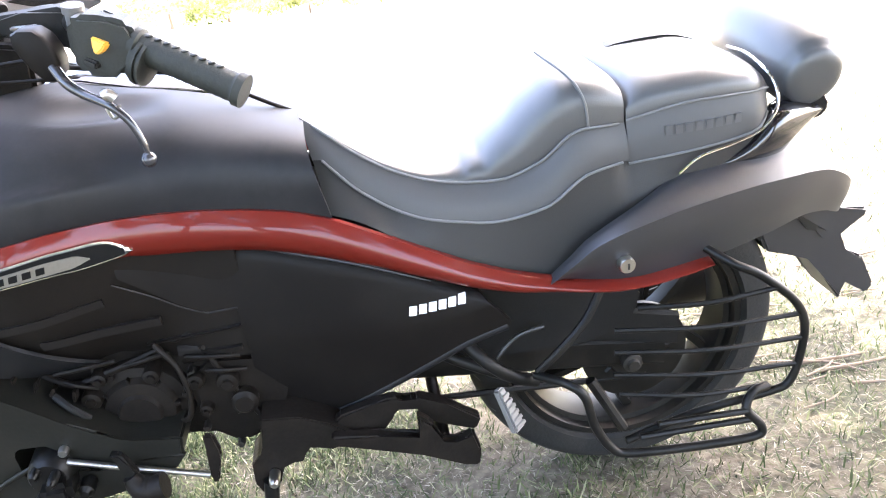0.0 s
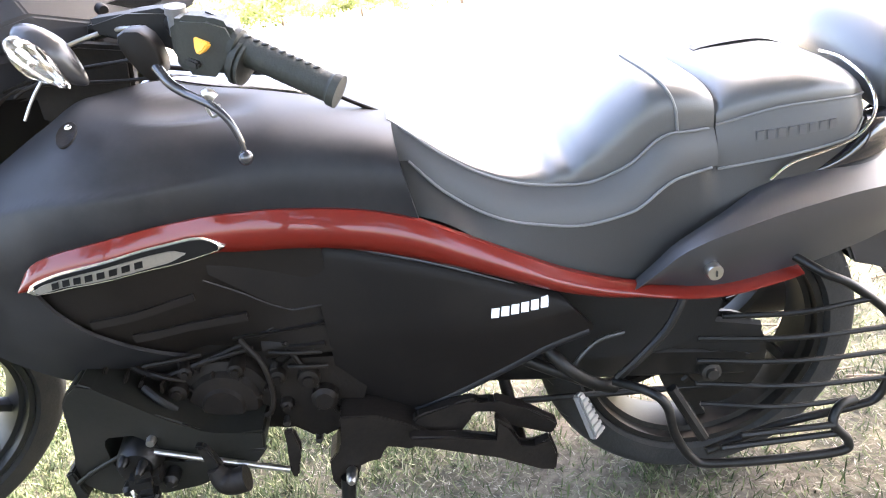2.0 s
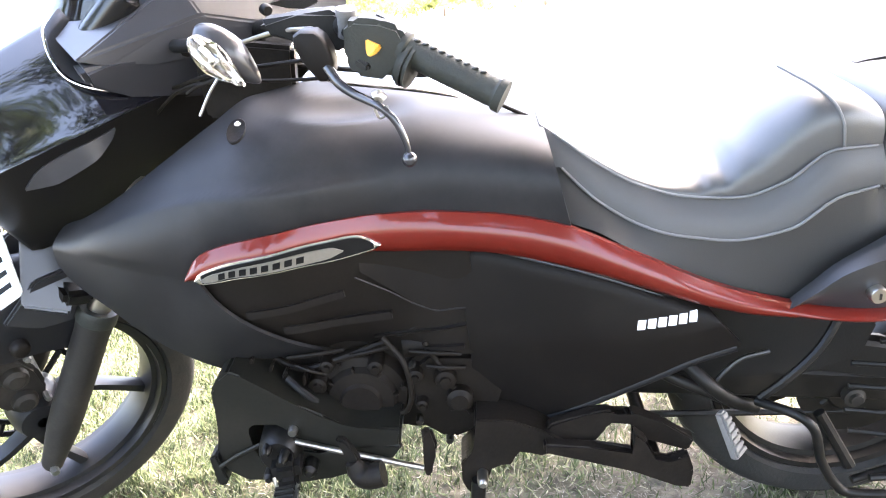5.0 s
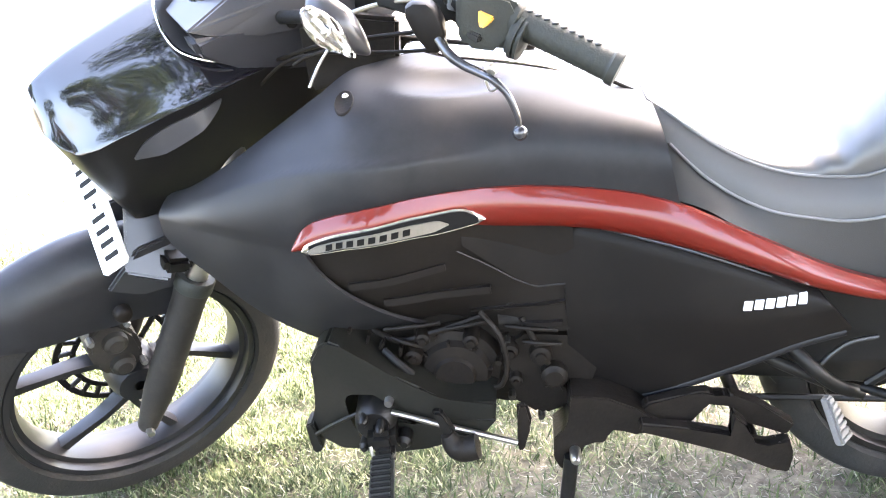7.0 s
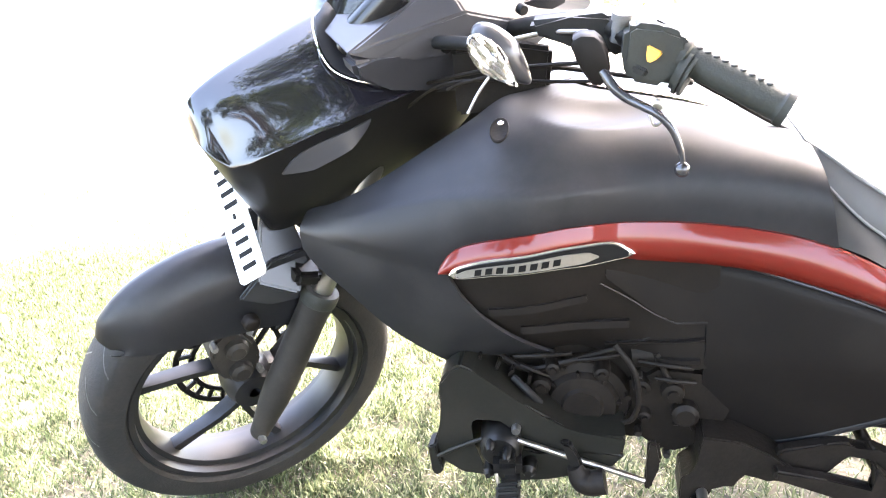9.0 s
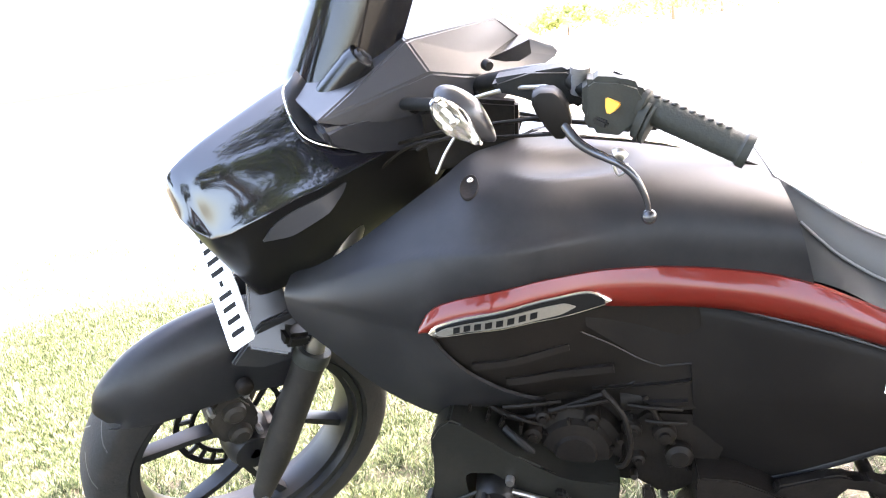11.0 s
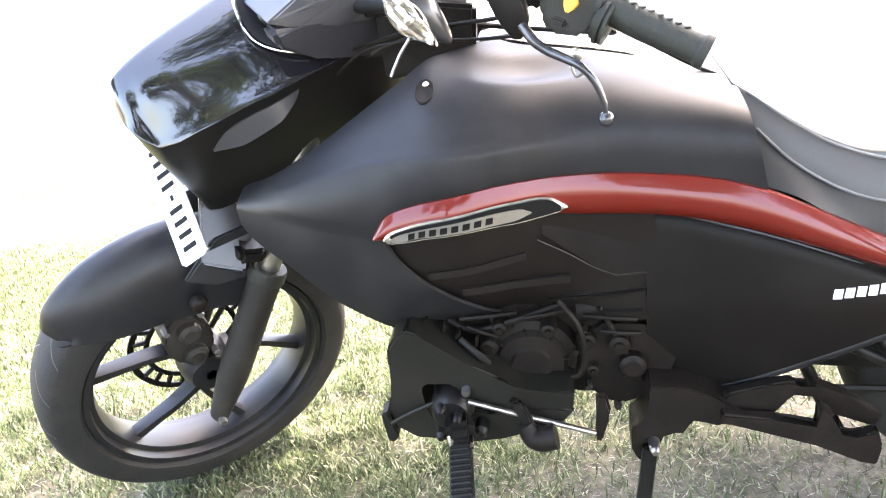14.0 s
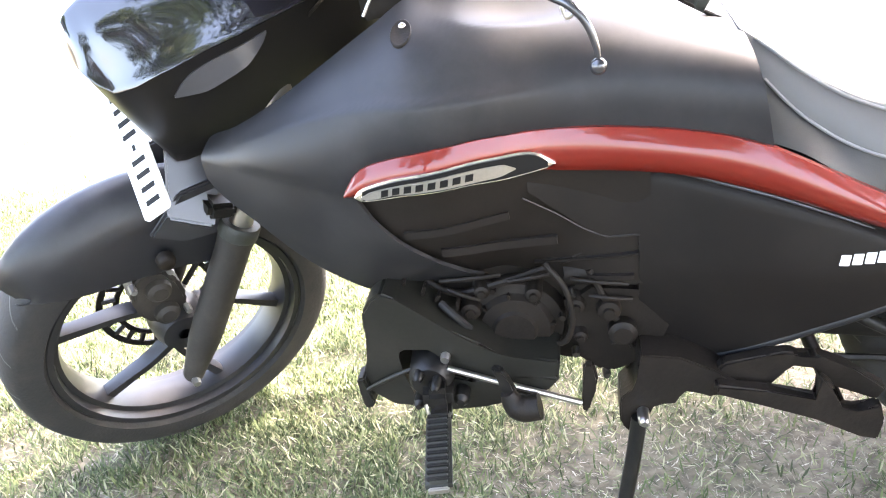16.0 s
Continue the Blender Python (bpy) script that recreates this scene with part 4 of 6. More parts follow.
HOOD = {"a": (0.266, -0.100, 1.033), "b": (0.441, -0.076, 1.096), "c": (0.450, -0.122, 1.056), "d": (0.462, -0.128, 1.034), "e": (0.372, -0.122, 1.001), "f": (0.302, -0.112, 1.018),
        "g": (0.620, -0.048, 1.067), "h": (0.663, -0.060, 1.020), "i": (0.642, -0.074, 1.012), "j": (0.535, -0.092, 1.048), "k": (0.718, -0.088, 0.993), "l": (0.715, -0.092, 0.982), "m": (0.638, -0.118, 0.982),
        "n": (0.611, -0.120, 0.972), "q": (0.700, -0.050, 1.012), "o": (0.550, -0.124, 1.013), "p": (0.500, -0.128, 0.985)}
bm = bmesh.new()
near_v = {k: bm.verts.new(p) for k, p in HOOD.items()}
for keys in ("abc", "acf", "cdef", "bghij", "bjc", "cjo", "cod", "ijo", "gqkh", "hkli", "iom", "ilm", "omn", "opn", "dpo", "dep"):
    bm.faces.new([near_v[k] for k in keys])
rim_loop = "abgqklmnpef"
far_v = {k: bm.verts.new((HOOD[k][0], MID - 0.03 + max(0.02, min(0.9, (HOOD[k][0] - 0.27) / 0.28)) * (MID - HOOD[k][1]), HOOD[k][2])) for k in rim_loop}
for k, l in zip(rim_loop, rim_loop[1:] + rim_loop[0]):
    bm.faces.new((near_v[k], near_v[l], far_v[l], far_v[k]))
bm.faces.new([far_v[k] for k in rim_loop[::-1]])
bmesh.ops.recalc_face_normals(bm, faces=bm.faces[:])
es = [e for e in bm.edges if len(e.link_faces) == 2 and e.calc_face_angle(0) > 0.10]
bmesh.ops.bevel(bm, geom=es, offset=0.003, segments=2, affect="EDGES", clamp_overlap=True)
bm.transform(TURN)
part("instrument_hood", bm, M_HOOD, bike, "faceted satin black instrument hood", 22)
bm = bmesh.new()
rows = []
for x in lerp(0.29, 0.66, 14):
    w = crv([(0.29, 0.105), (0.34, 0.126), (0.45, 0.150), (0.58, 0.150), (0.66, 0.14)])(x)
    zb_ = crv([(0.29, 0.93), (0.45, 0.935), (0.58, 0.96), (0.66, 0.975)])(x)
    rows.append([Vector((x, MID + w * c, zb_ + s * (1.028 - zb_))) for c, s in ((-0.8, 0.0), (-1, 0.55), (-0.97, 1), (0.55, 1), (0.55, 0.55), (0.5, 0))])
vs = grid(bm, rows, True)
bm.faces.new(vs[0])
bm.faces.new(vs[-1])
bm.transform(TURN)
part("instrument_body", bm, M_COWL, bike, "black instrument housing", 25)
bm = bmesh.new()
prism(bm, [(0.266, 1.026), (0.271, 0.996), (0.322, 0.965), (0.378, 0.938), (0.444, 0.920), (0.515, 0.931), (0.556, 0.957), (0.602, 0.970), (0.640, 0.978), (0.620, 1.000), (0.550, 1.010), (0.470, 1.020), (0.372, 1.003), (0.302, 1.020)], -0.117, -0.070, 0.008)
bm.transform(TURN)
part("instrument_side", bm, M_HOOD, bike, "satin black side of the instrument housing")
bm = bmesh.new()
prism(bm, [(0.640, 1.004), (0.698, 1.006), (0.749, 1.008), (0.775, 0.990), (0.774, 0.956), (0.750, 0.947), (0.722, 0.966), (0.695, 0.976), (0.646, 0.984)], -0.115, -0.060, 0.008)
part("handlebar_clamp", bm, M_BLACK, bike, "matt black handlebar clamp")
for p in ((0.415, -0.124, 1.010), (0.551, -0.126, 1.034), (0.53, -0.130, 0.995)):
    bm = bmesh.new()
    lathe(bm, [(0.0001, -0.004), (0.0075, -0.004), (0.009, -0.001), (0.009, 0.008)], p, "y", 16)
    bm.transform(TURN)
    part("cowl_bolt", bm, M_FRAME, bike)
bm = bmesh.new()
post_a, post_b = Vector((0.300, -0.020, 1.000)), Vector((0.373, -0.062, 1.088))
tube(bm, [post_a, post_a.lerp(post_b, 0.9), post_b], lambda u: 0.030 - 0.006 * u, 24, 1)
bm.transform(TURN)
post = part("windscreen_post", bm, M_COWL, bike, "black windscreen post with a round bolt")
bm = bmesh.new()
way = (post_b - post_a).normalized()
lathe(bm, [(0.0001, 0.004), (0.007, 0.004), (0.009, 0.001), (0.012, 0.001), (0.014, 0.0035), (0.016, 0.0)], (0, 0, 0), "z", 24)
bm.transform(TURN @ Matrix.Translation(post_b) @ way.to_track_quat("Z", "Y").to_matrix().to_4x4())
part("post_bolt", bm, M_RIM, post)

# added dark block, keeps bright ground from showing through the steering gap
bm = bmesh.new()
prism(bm, [(0.52, 0.86), (0.66, 0.875), (0.67, 0.955), (0.60, 0.968), (0.52, 0.960)], -0.055, -0.025, 0.006)
part("steering_gap_filler", bm, M_ENGINE, bike, "dark block added to fill the gap at the steering head")

# turn signal
ind = Vector((0.600, -0.190, 0.968))
bm = bmesh.new()
ball(bm, (0, 0, 0), 1.0, 24, 16)
for v in bm.verts:
    v.co = Vector((v.co.x * 0.046, v.co.y * 0.022 * (1 - 0.6 * max(0, v.co.x)), v.co.z * 0.0215 * (1 - 0.72 * max(0, v.co.x))))
IM = Matrix.Translation(ind) @ Matrix.Rotation(radians(49), 4, "Y")
bm.transform(IM)
sig = part("turn_signal", bm, M_LENS, bike, "teardrop turn signal with a clear lens", 80)
bm = bmesh.new()
ball(bm, (0, 0, 0), 1.0, 24, 16)
for v in bm.verts:
    v.co = Vector((v.co.x * 0.054, v.co.y * 0.027 * (1 - 0.4 * max(0, v.co.x)), v.co.z * 0.026 * (1 - 0.45 * max(0, v.co.x))))
bm.transform(Matrix.Translation((0.003, 0.021, 0.010)))
bm.transform(IM)
part("signal_housing", bm, M_HOOD, sig, "satin black housing", 80)
bm = bmesh.new()
ball(bm, (0, 0, 0), 1.0, 20, 12)
for v in bm.verts:
    v.co = Vector((v.co.x * 0.045, max(v.co.y, -0.35) * 0.017 + 0.0026 * math.sin(v.co.z * 11 + v.co.x * 5), v.co.z * 0.0195 * (1 - 0.55 * max(0, v.co.x))))
bm.transform(IM)
part("reflector", bm, M_REFLECT, sig, "faceted bright reflector")
bm = bmesh.new()
ball(bm, (0, 0, 0), 0.0045, 12, 8)
bm.transform(IM @ Matrix.Translation((-0.005, -0.008, 0.0)))
part("bulb", bm, M_REFLECT, sig)
bm = bmesh.new()
tube(bm, [(0.59, -0.165, 0.975), (0.56, -0.12, 0.98), (0.50, -0.06, 0.975)], 0.010, 10)
part("signal_stalk", bm, M_BLACK, sig)

# ---- handlebar and controls ----
bm = bmesh.new()
tube(bm, [(0.44, 0.17, 0.96), (0.56, 0.06, 0.965), (0.66, -0.02, 0.985), (0.735, -0.075, 0.992), (0.785, -0.135, 0.972), (0.960, -0.203, 0.895)], 0.0145, 14, 10)
bar = part("handlebar", bm, M_FRAME, bike, "black tubular handlebar turned to the left")
bm = bmesh.new()
g0, g1 = Vector((0.838, -0.163, 0.957)), Vector((0.966, -0.206, 0.889))


def grip_r(u):
    if u > 0.93:
        return 0.0225
    if u < 0.06:
        return 0.0235
    return 0.0196 + 0.0003 * math.sin(u * 90)


tube(bm, [g0 + (g1 - g0) * u for u in lerp(0, 1, 60)], grip_r, 20, 1)
grip = part("grip", bm, M_GRIP, bike, "worn dark rubber hand grip")
for k in range(9):
    bm = bmesh.new()
    u = 0.14 + 0.08 * k
    p = g0 + (g1 - g0) * u
    ball(bm, p + Vector((0.004, -0.004, 0.0190)), 0.0044, 8, 6, (1.3, 1.2, 0.45))
    part("grip_nub", bm, M_GRIP, grip)
bm = bmesh.new()
SW = Matrix.Translation((0.809, -0.155, 0.958)) @ Matrix.Rotation(radians(27), 4, "Y") @ Matrix.Rotation(radians(-18), 4, "Z")
prism(bm, [(0.768, 0.997), (0.781, 1.004), (0.816, 0.998), (0.841, 0.987), (0.849, 0.966), (0.841, 0.940), (0.816, 0.920), (0.773, 0.930), (0.763, 0.954)], -0.184, -0.126, 0.009)
tube(bm, [SW @ Vector((0.034, 0, -0.004)), SW @ Vector((0.052, 0, -0.004))], 0.027, 18, 1)
tube(bm, [SW @ Vector((0.040, 0, -0.004)), SW @ Vector((0.045, 0, -0.004))], 0.031, 18, 1)
tube(bm, [SW @ Vector((0.048, 0, -0.004)), SW @ Vector((0.052, 0, -0.004))], 0.030, 18, 1)
switch = part("switch_box", bm, M_GRIP, bike, "dull black switch box")
bm = bmesh.new()
prism(bm, [(-0.010, 0.009), (0.011, 0.008), (0.009, -0.002), (0.002, -0.011), (-0.004, -0.006)], -0.194 + 0.155, -0.020, 0.002)
bm.transform(SW @ pose(0.000, 0, 0.002))
part("amber_button", bm, M_AMBER, switch, "amber rocker button")
bm = bmesh.new()
box(bm, SW @ pose(-0.004, -0.032, -0.022), 0.020, 0.012, 0.010, 0.003)
part("rocker_switch", bm, M_FRAME, switch)
bm = bmesh.new()
box(bm, SW @ pose(-0.012, 0.010, 0.033), 0.022, 0.030, 0.012, 0.003)
part("dip_switch", bm, M_FRAME, switch)
bm = bmesh.new()
tube(bm, [(0.760, -0.120, 0.972), (0.766, -0.128, 1.006)], 0.011, 14, 1)
tube(bm, [(0.7655, -0.127, 1.000), (0.767, -0.129, 1.010)], 0.014, 14, 1)
part("mirror_boss", bm, M_PEG, bike, "empty steel mirror mount")
bm = bmesh.new()
outl = [(0.702, 0.990), (0.712, 0.995), (0.730, 0.993), (0.740, 0.984), (0.747, 0.968), (0.750, 0.950), (0.747, 0.936), (0.737, 0.927), (0.727, 0.928), (0.716, 0.943), (0.706, 0.962), (0.700, 0.978)]
px, pz = 0.727, 0.962
rows = [[Vector((px + (x - px) * k, y, pz + (z - pz) * k)) for x, z in outl] for y, k in ((-0.140, 0.85), (-0.150, 1.0), (-0.182, 1.0), (-0.188, 0.93), (-0.190, 0.80))]
vs = grid(bm, rows, True)
bm.faces.new(vs[0])
bm.faces.new(vs[-1])
perch = part("lever_perch", bm, M_PANEL, bike, "black rubber boot over the clutch lever perch", 40)
bm = bmesh.new()
lp = [(0.740, -0.185, 0.946), (0.754, -0.198, 0.927), (0.771, -0.206, 0.914), (0.789, -0.216, 0.906), (0.808, -0.228, 0.897), (0.825, -0.234, 0.878), (0.835, -0.238, 0.852), (0.8375, -0.240, 0.834)]
tube(bm, lp, lambda u: 0.0072 - 0.0034 * u, 12, 8)
ball(bm, (0.8370, -0.241, 0.829), 0.0102, 20, 14)
part("clutch_lever", bm, M_LEVER, bike, "black clutch lever with a ball end")
bm = bmesh.new()
tube(bm, [(0.800, -0.222, 0.910), (0.806, -0.222, 0.912), (0.812, -0.222, 0.905)], 0.007, 10)
tube(bm, [(0.798, -0.218, 0.895), (0.803, -0.220, 0.882), (0.812, -0.221, 0.886), (0.815, -0.222, 0.897)], 0.0022, 6, 6)
part("lever_pivot", bm, M_STEEL, perch)
for pts, r, m in (
    ([(0.715, -0.165, 0.955), (0.64, -0.14, 0.948), (0.56, -0.11, 0.938), (0.44, -0.02, 0.90)], 0.003, M_ENGINE),
    ([(0.745, -0.15, 0.925), (0.66, -0.12, 0.922), (0.57, -0.115, 0.928), (0.50, -0.09, 0.915), (0.42, -0.03, 0.86)], 0.0025, M_ENGINE),
    ([(0.72, -0.14, 0.99), (0.66, -0.10, 0.985), (0.58, -0.06, 0.965), (0.47, 0.0, 0.93)], 0.0035, M_STEEL),
    ([(0.80, -0.13, 0.935), (0.86, -0.10, 0.905), (0.78, -0.02, 0.90), (0.62, 0.0, 0.925)], 0.004, M_ENGINE),
    ([(0.59, -0.175, 0.944), (0.575, -0.182, 0.925), (0.560, -0.190, 0.900)], 0.002, M_STEEL),
    ([(0.596, -0.17, 0.945), (0.57, -0.14, 0.935), (0.54, -0.12, 0.925), (0.52, -0.11, 0.915)], 0.003, M_ENGINE),
    ([(0.82, -0.12, 0.94), (0.90, -0.06, 0.880), (0.97, -0.05, 0.835), (1.01, -0.045, 0.812)], 0.003, M_ENGINE),
):
    bm = bmesh.new()
    tube(bm, pts, r, 8, 8)
    part("cable", bm, m, bike)
# fastener on the tank cover
at = [p for p in cover_row(0.600) if 0.72 < p.z < 0.89]
lo_p, hi_p = min(at, key=lambda p: abs(p.z - 0.862)), min(at, key=lambda p: abs(p.z - 0.880))
mid_p = (lo_p + hi_p) / 2
tilt = math.degrees(math.atan2(hi_p.y - lo_p.y, hi_p.z - lo_p.z))
DM = Matrix.Translation(mid_p) @ Matrix.Rotation(radians(-tilt), 4, "X")
bm = bmesh.new()
lathe(bm, [(1.0, 0.004), (1.06, -0.0012), (0.98, -0.0026), (0.86, -0.0016), (0.0001, -0.0010)], (0, 0, 0), "y", 28)
bm.transform(DM @ Matrix.Diagonal((0.0130, 1, 0.0235, 1)))
dimple = part("fastener_recess", bm, M_ENGINE, bike, "oval recess with a bright screw", 80)
bm = bmesh.new()
ball(bm, DM @ Vector((0.001, -0.002, 0.011)), 0.0052, 14, 10)
part("screw", bm, M_CHROME, dimple)

# ---- engine and underparts ----
bm = bmesh.new()
prism(bm, [(0.560, 0.44), (0.58, 0.52), (0.68, 0.56), (0.82, 0.57), (0.92, 0.55), (0.97, 0.44), (0.95, 0.35), (0.88, 0.318), (0.76, 0.320), (0.66, 0.35), (0.60, 0.38)], -0.150, 0.16, 0.018)
engine = part("engine", bm, M_ENGINE, bike, "dusty black single-cylinder engine")
bm = bmesh.new()
lathe(bm, [(0.0001, -0.052), (0.030, -0.052), (0.034, -0.046), (0.052, -0.044), (0.058, -0.034), (0.072, -0.030), (0.078, -0.018), (0.080, 0.02)], (0.688, -0.085, 0.395), "y", 40)
OUT = Matrix.Translation((0.016, -0.055, 0.022))
bm.transform(OUT)
part("generator_cover", bm, M_ENGINE, engine, "round ribbed engine cover")
for k in range(7):
    a = 2 * math.pi * k / 7 + 0.2
    bm = bmesh.new()
    lathe(bm, [(0.0001, -0.008), (0.005, -0.008), (0.006, -0.004), (0.006, 0.01)], (0.688 + 0.072 * math.cos(a), -0.118, 0.395 + 0.072 * math.sin(a)), "y", 8)
    bm.transform(OUT)
    part("cover_bolt", bm, M_ENGINE, engine)
bm = bmesh.new()
prism(bm, [(0.76, 0.44), (0.80, 0.47), (0.90, 0.46), (0.93, 0.40), (0.90, 0.32), (0.82, 0.29), (0.77, 0.33)], -0.118, -0.07, 0.012)
bm.transform(OUT)
part("sprocket_cover", bm, M_ENGINE, engine)
for k in range(9):
    bm = bmesh.new()
    z = 0.50 + 0.018 * k
    box(bm, pose(0.585 - 0.25 * (z - 0.5), 0.04, z, 0, -14, 0), 0.13 - 0.004 * k, 0.19, 0.006, 0.002)
    part("cylinder_fin", bm, M_ENGINE, engine)
bm = bmesh.new()
tube(bm, [(0.55, -0.10, 0.475), (0.60, -0.115, 0.455), (0.66, -0.12, 0.47), (0.74, -0.11, 0.49)], 0.006, 8)
tube(bm, [(0.80, -0.12, 0.49), (0.83, -0.125, 0.42), (0.86, -0.12, 0.35)], 0.005, 8)
bm.transform(OUT)
part("engine_hose", bm, M_ENGINE, engine)

# ribs, bolts and small fittings on the engine
for k in range(8):
    a = 2 * math.pi * k / 8 + 0.1
    bm = bmesh.new()
    box(bm, Matrix.Translation((0.688 + 0.046 * math.cos(a), -0.124, 0.395 + 0.046 * math.sin(a))) @ Matrix.Rotation(-a, 4, "Y"), 0.030, 0.010, 0.004, 0.001)
    bm.transform(OUT)
    part("cover_rib", bm, M_ENGINE, engine)
for x, z in ((0.775, 0.445), (0.895, 0.325), (0.82, 0.298), (0.775, 0.34)):
    bm = bmesh.new()
    lathe(bm, [(0.0001, -0.007), (0.005, -0.007), (0.0065, -0.003), (0.0065, 0.01)], (x, -0.119, z), "y", 8)
    bm.transform(OUT)
    part("cover_bolt", bm, M_FORK, engine)
bm = bmesh.new()
tube(bm, [(0.765, -0.10, 0.475), (0.885, -0.10, 0.485)], lambda u: 0.026 if 0.08 < u < 0.92 else 0.021, 20, 1)
bm.transform(OUT)
part("starter_motor", bm, M_ENGINE, engine, "dusty black starter motor")
bm = bmesh.new()
lathe(bm, [(0.0001, -0.022), (0.014, -0.022), (0.017, -0.018), (0.021, -0.016), (0.021, 0.01)], (0.845, -0.119, 0.385), "y", 20)
bm.transform(OUT)
part("shaft_cover", bm, M_ENGINE, engine)
# lugs, ribs and pipes that crowd the engine's side
for x, z, r in ((0.640, 0.452, 0.016), (0.660, 0.486, 0.012), (0.735, 0.478, 0.013), (0.795, 0.455, 0.014), (0.800, 0.400, 0.011), (0.842, 0.445, 0.018), (0.868, 0.410, 0.012)):
    bm = bmesh.new()
    lathe(bm, [(0.0001, -0.016), (r * 0.45, -0.016), (r * 0.5, -0.011), (r * 0.9, -0.009), (r, -0.004), (r * 1.1, 0.05)], (x, -0.178, z), "y", 14)
    part("engine_lug", bm, M_ENGINE, engine)
for (x0, z0), (x1, z1) in (((0.600, 0.505), (0.690, 0.512)), ((0.610, 0.490), (0.655, 0.470)), ((0.790, 0.500), (0.870, 0.488)), ((0.815, 0.470), (0.875, 0.462)), ((0.700, 0.500), (0.770, 0.512)), ((0.845, 0.385), (0.875, 0.392))):
    bm = bmesh.new()
    tube(bm, [(x0, -0.180, z0), ((x0 + x1) / 2, -0.188, (z0 + z1) / 2 + 0.004), (x1, -0.180, z1)], 0.0035, 8, 5)
    part("engine_rib", bm, M_ENGINE, engine)
bm = bmesh.new()
tube(bm, [(0.755, -0.19, 0.535), (0.782, -0.205, 0.50), (0.790, -0.21, 0.45), (0.780, -0.205, 0.41), (0.762, -0.195, 0.395)], 0.0042, 10, 8)
part("clutch_cable", bm, M_ENGINE, engine)
bm = bmesh.new()
tube(bm, [(0.70, -0.10, 0.53), (0.76, -0.118, 0.505), (0.80, -0.12, 0.52), (0.86, -0.112, 0.50), (0.88, -0.115, 0.44)], 0.003, 8, 8)
bm.transform(OUT)
part("breather_hose", bm, M_ENGINE, engine)
bm = bmesh.new()
tube(bm, [(0.60, -0.09, 0.50), (0.63, -0.105, 0.47), (0.625, -0.115, 0.42), (0.64, -0.12, 0.36)], 0.0035, 8, 8)
bm.transform(OUT)
part("ignition_wire", bm, M_ENGINE, engine)

# belly pan: a plate with a notch for the peg's bracket and a slot under the linkage rod
bm = bmesh.new()
prism(bm, [(0.523, 0.527), (0.504, 0.513), (0.487, 0.488), (0.483, 0.459), (0.486, 0.419), (0.478, 0.398), (0.468, 0.372), (0.466, 0.345), (0.478, 0.330), (0.510, 0.318), (0.554, 0.314), (0.546, 0.341), (0.531, 0.382), (0.529, 0.413), (0.532, 0.424), (0.542, 0.431), (0.580, 0.429), (0.592, 0.420), (0.606, 0.392), (0.640, 0.378), (0.656, 0.367),
           (0.720, 0.372), (0.765, 0.366), (0.770, 0.400), (0.700, 0.404), (0.677, 0.412), (0.653, 0.435), (0.617, 0.456), (0.581, 0.486), (0.544, 0.515)], -0.240, -0.150, 0.004)
for v in bm.verts:
    v.co.y += 0.35 * max(0.0, 0.515 - v.co.x)
pan = part("belly_pan", bm, M_PAN, bike, "dusty black plastic belly pan", 30)
bm = bmesh.new()
prism(bm, [(0.540, 0.316), (0.600, 0.309), (0.650, 0.311), (0.681, 0.322), (0.748, 0.342), (0.768, 0.366), (0.720, 0.372), (0.672, 0.372), (0.652, 0.361), (0.635, 0.360), (0.628, 0.369), (0.608, 0.374), (0.590, 0.372), (0.556, 0.340)], -0.240, -0.226, 0.003)
part("pan_lower_plate", bm, M_PAN, pan)
# black sheet added behind the notch as the shade inside it
bm = bmesh.new()
prism(bm, [(0.49, 0.31), (0.49, 0.42), (0.56, 0.42), (0.565, 0.36), (0.555, 0.29)], -0.165, -0.150, 0.003)
part("notch_shade_sheet", bm, M_INK, pan)
bm = bmesh.new()
tube(bm, [(0.474, -0.238, 0.350), (0.505, -0.244, 0.372), (0.545, -0.246, 0.392), (0.575, -0.246, 0.404), (0.610, -0.246, 0.409)], 0.0035, 8)
part("pan_ridge", bm, M_PAN, pan)
bm = bmesh.new()
prism(bm, [(0.457, 0.366), (0.470, 0.370), (0.480, 0.320), (0.470, 0.306), (0.460, 0.310)], -0.236, -0.20, 0.003)
part("pan_flap", bm, M_PAN, pan)
for k in range(4):
    bm = bmesh.new()
    box(bm, pose(0.548 + 0.024 * k + 0.004 * (k % 2), -0.190, 0.512 - 0.013 * k, 0, 10 + 14 * (k % 3), 0), 0.005, 0.020, 0.016 + 0.004 * (k % 2), 0.002)
    part("pan_tab", bm, M_ENGINE, pan)
bm = bmesh.new()
tube(bm, [(0.60, -0.20, 0.48), (0.622, -0.215, 0.466), (0.640, -0.21, 0.440)], 0.006, 8, 5)
part("pan_clip", bm, M_BLACK, pan)

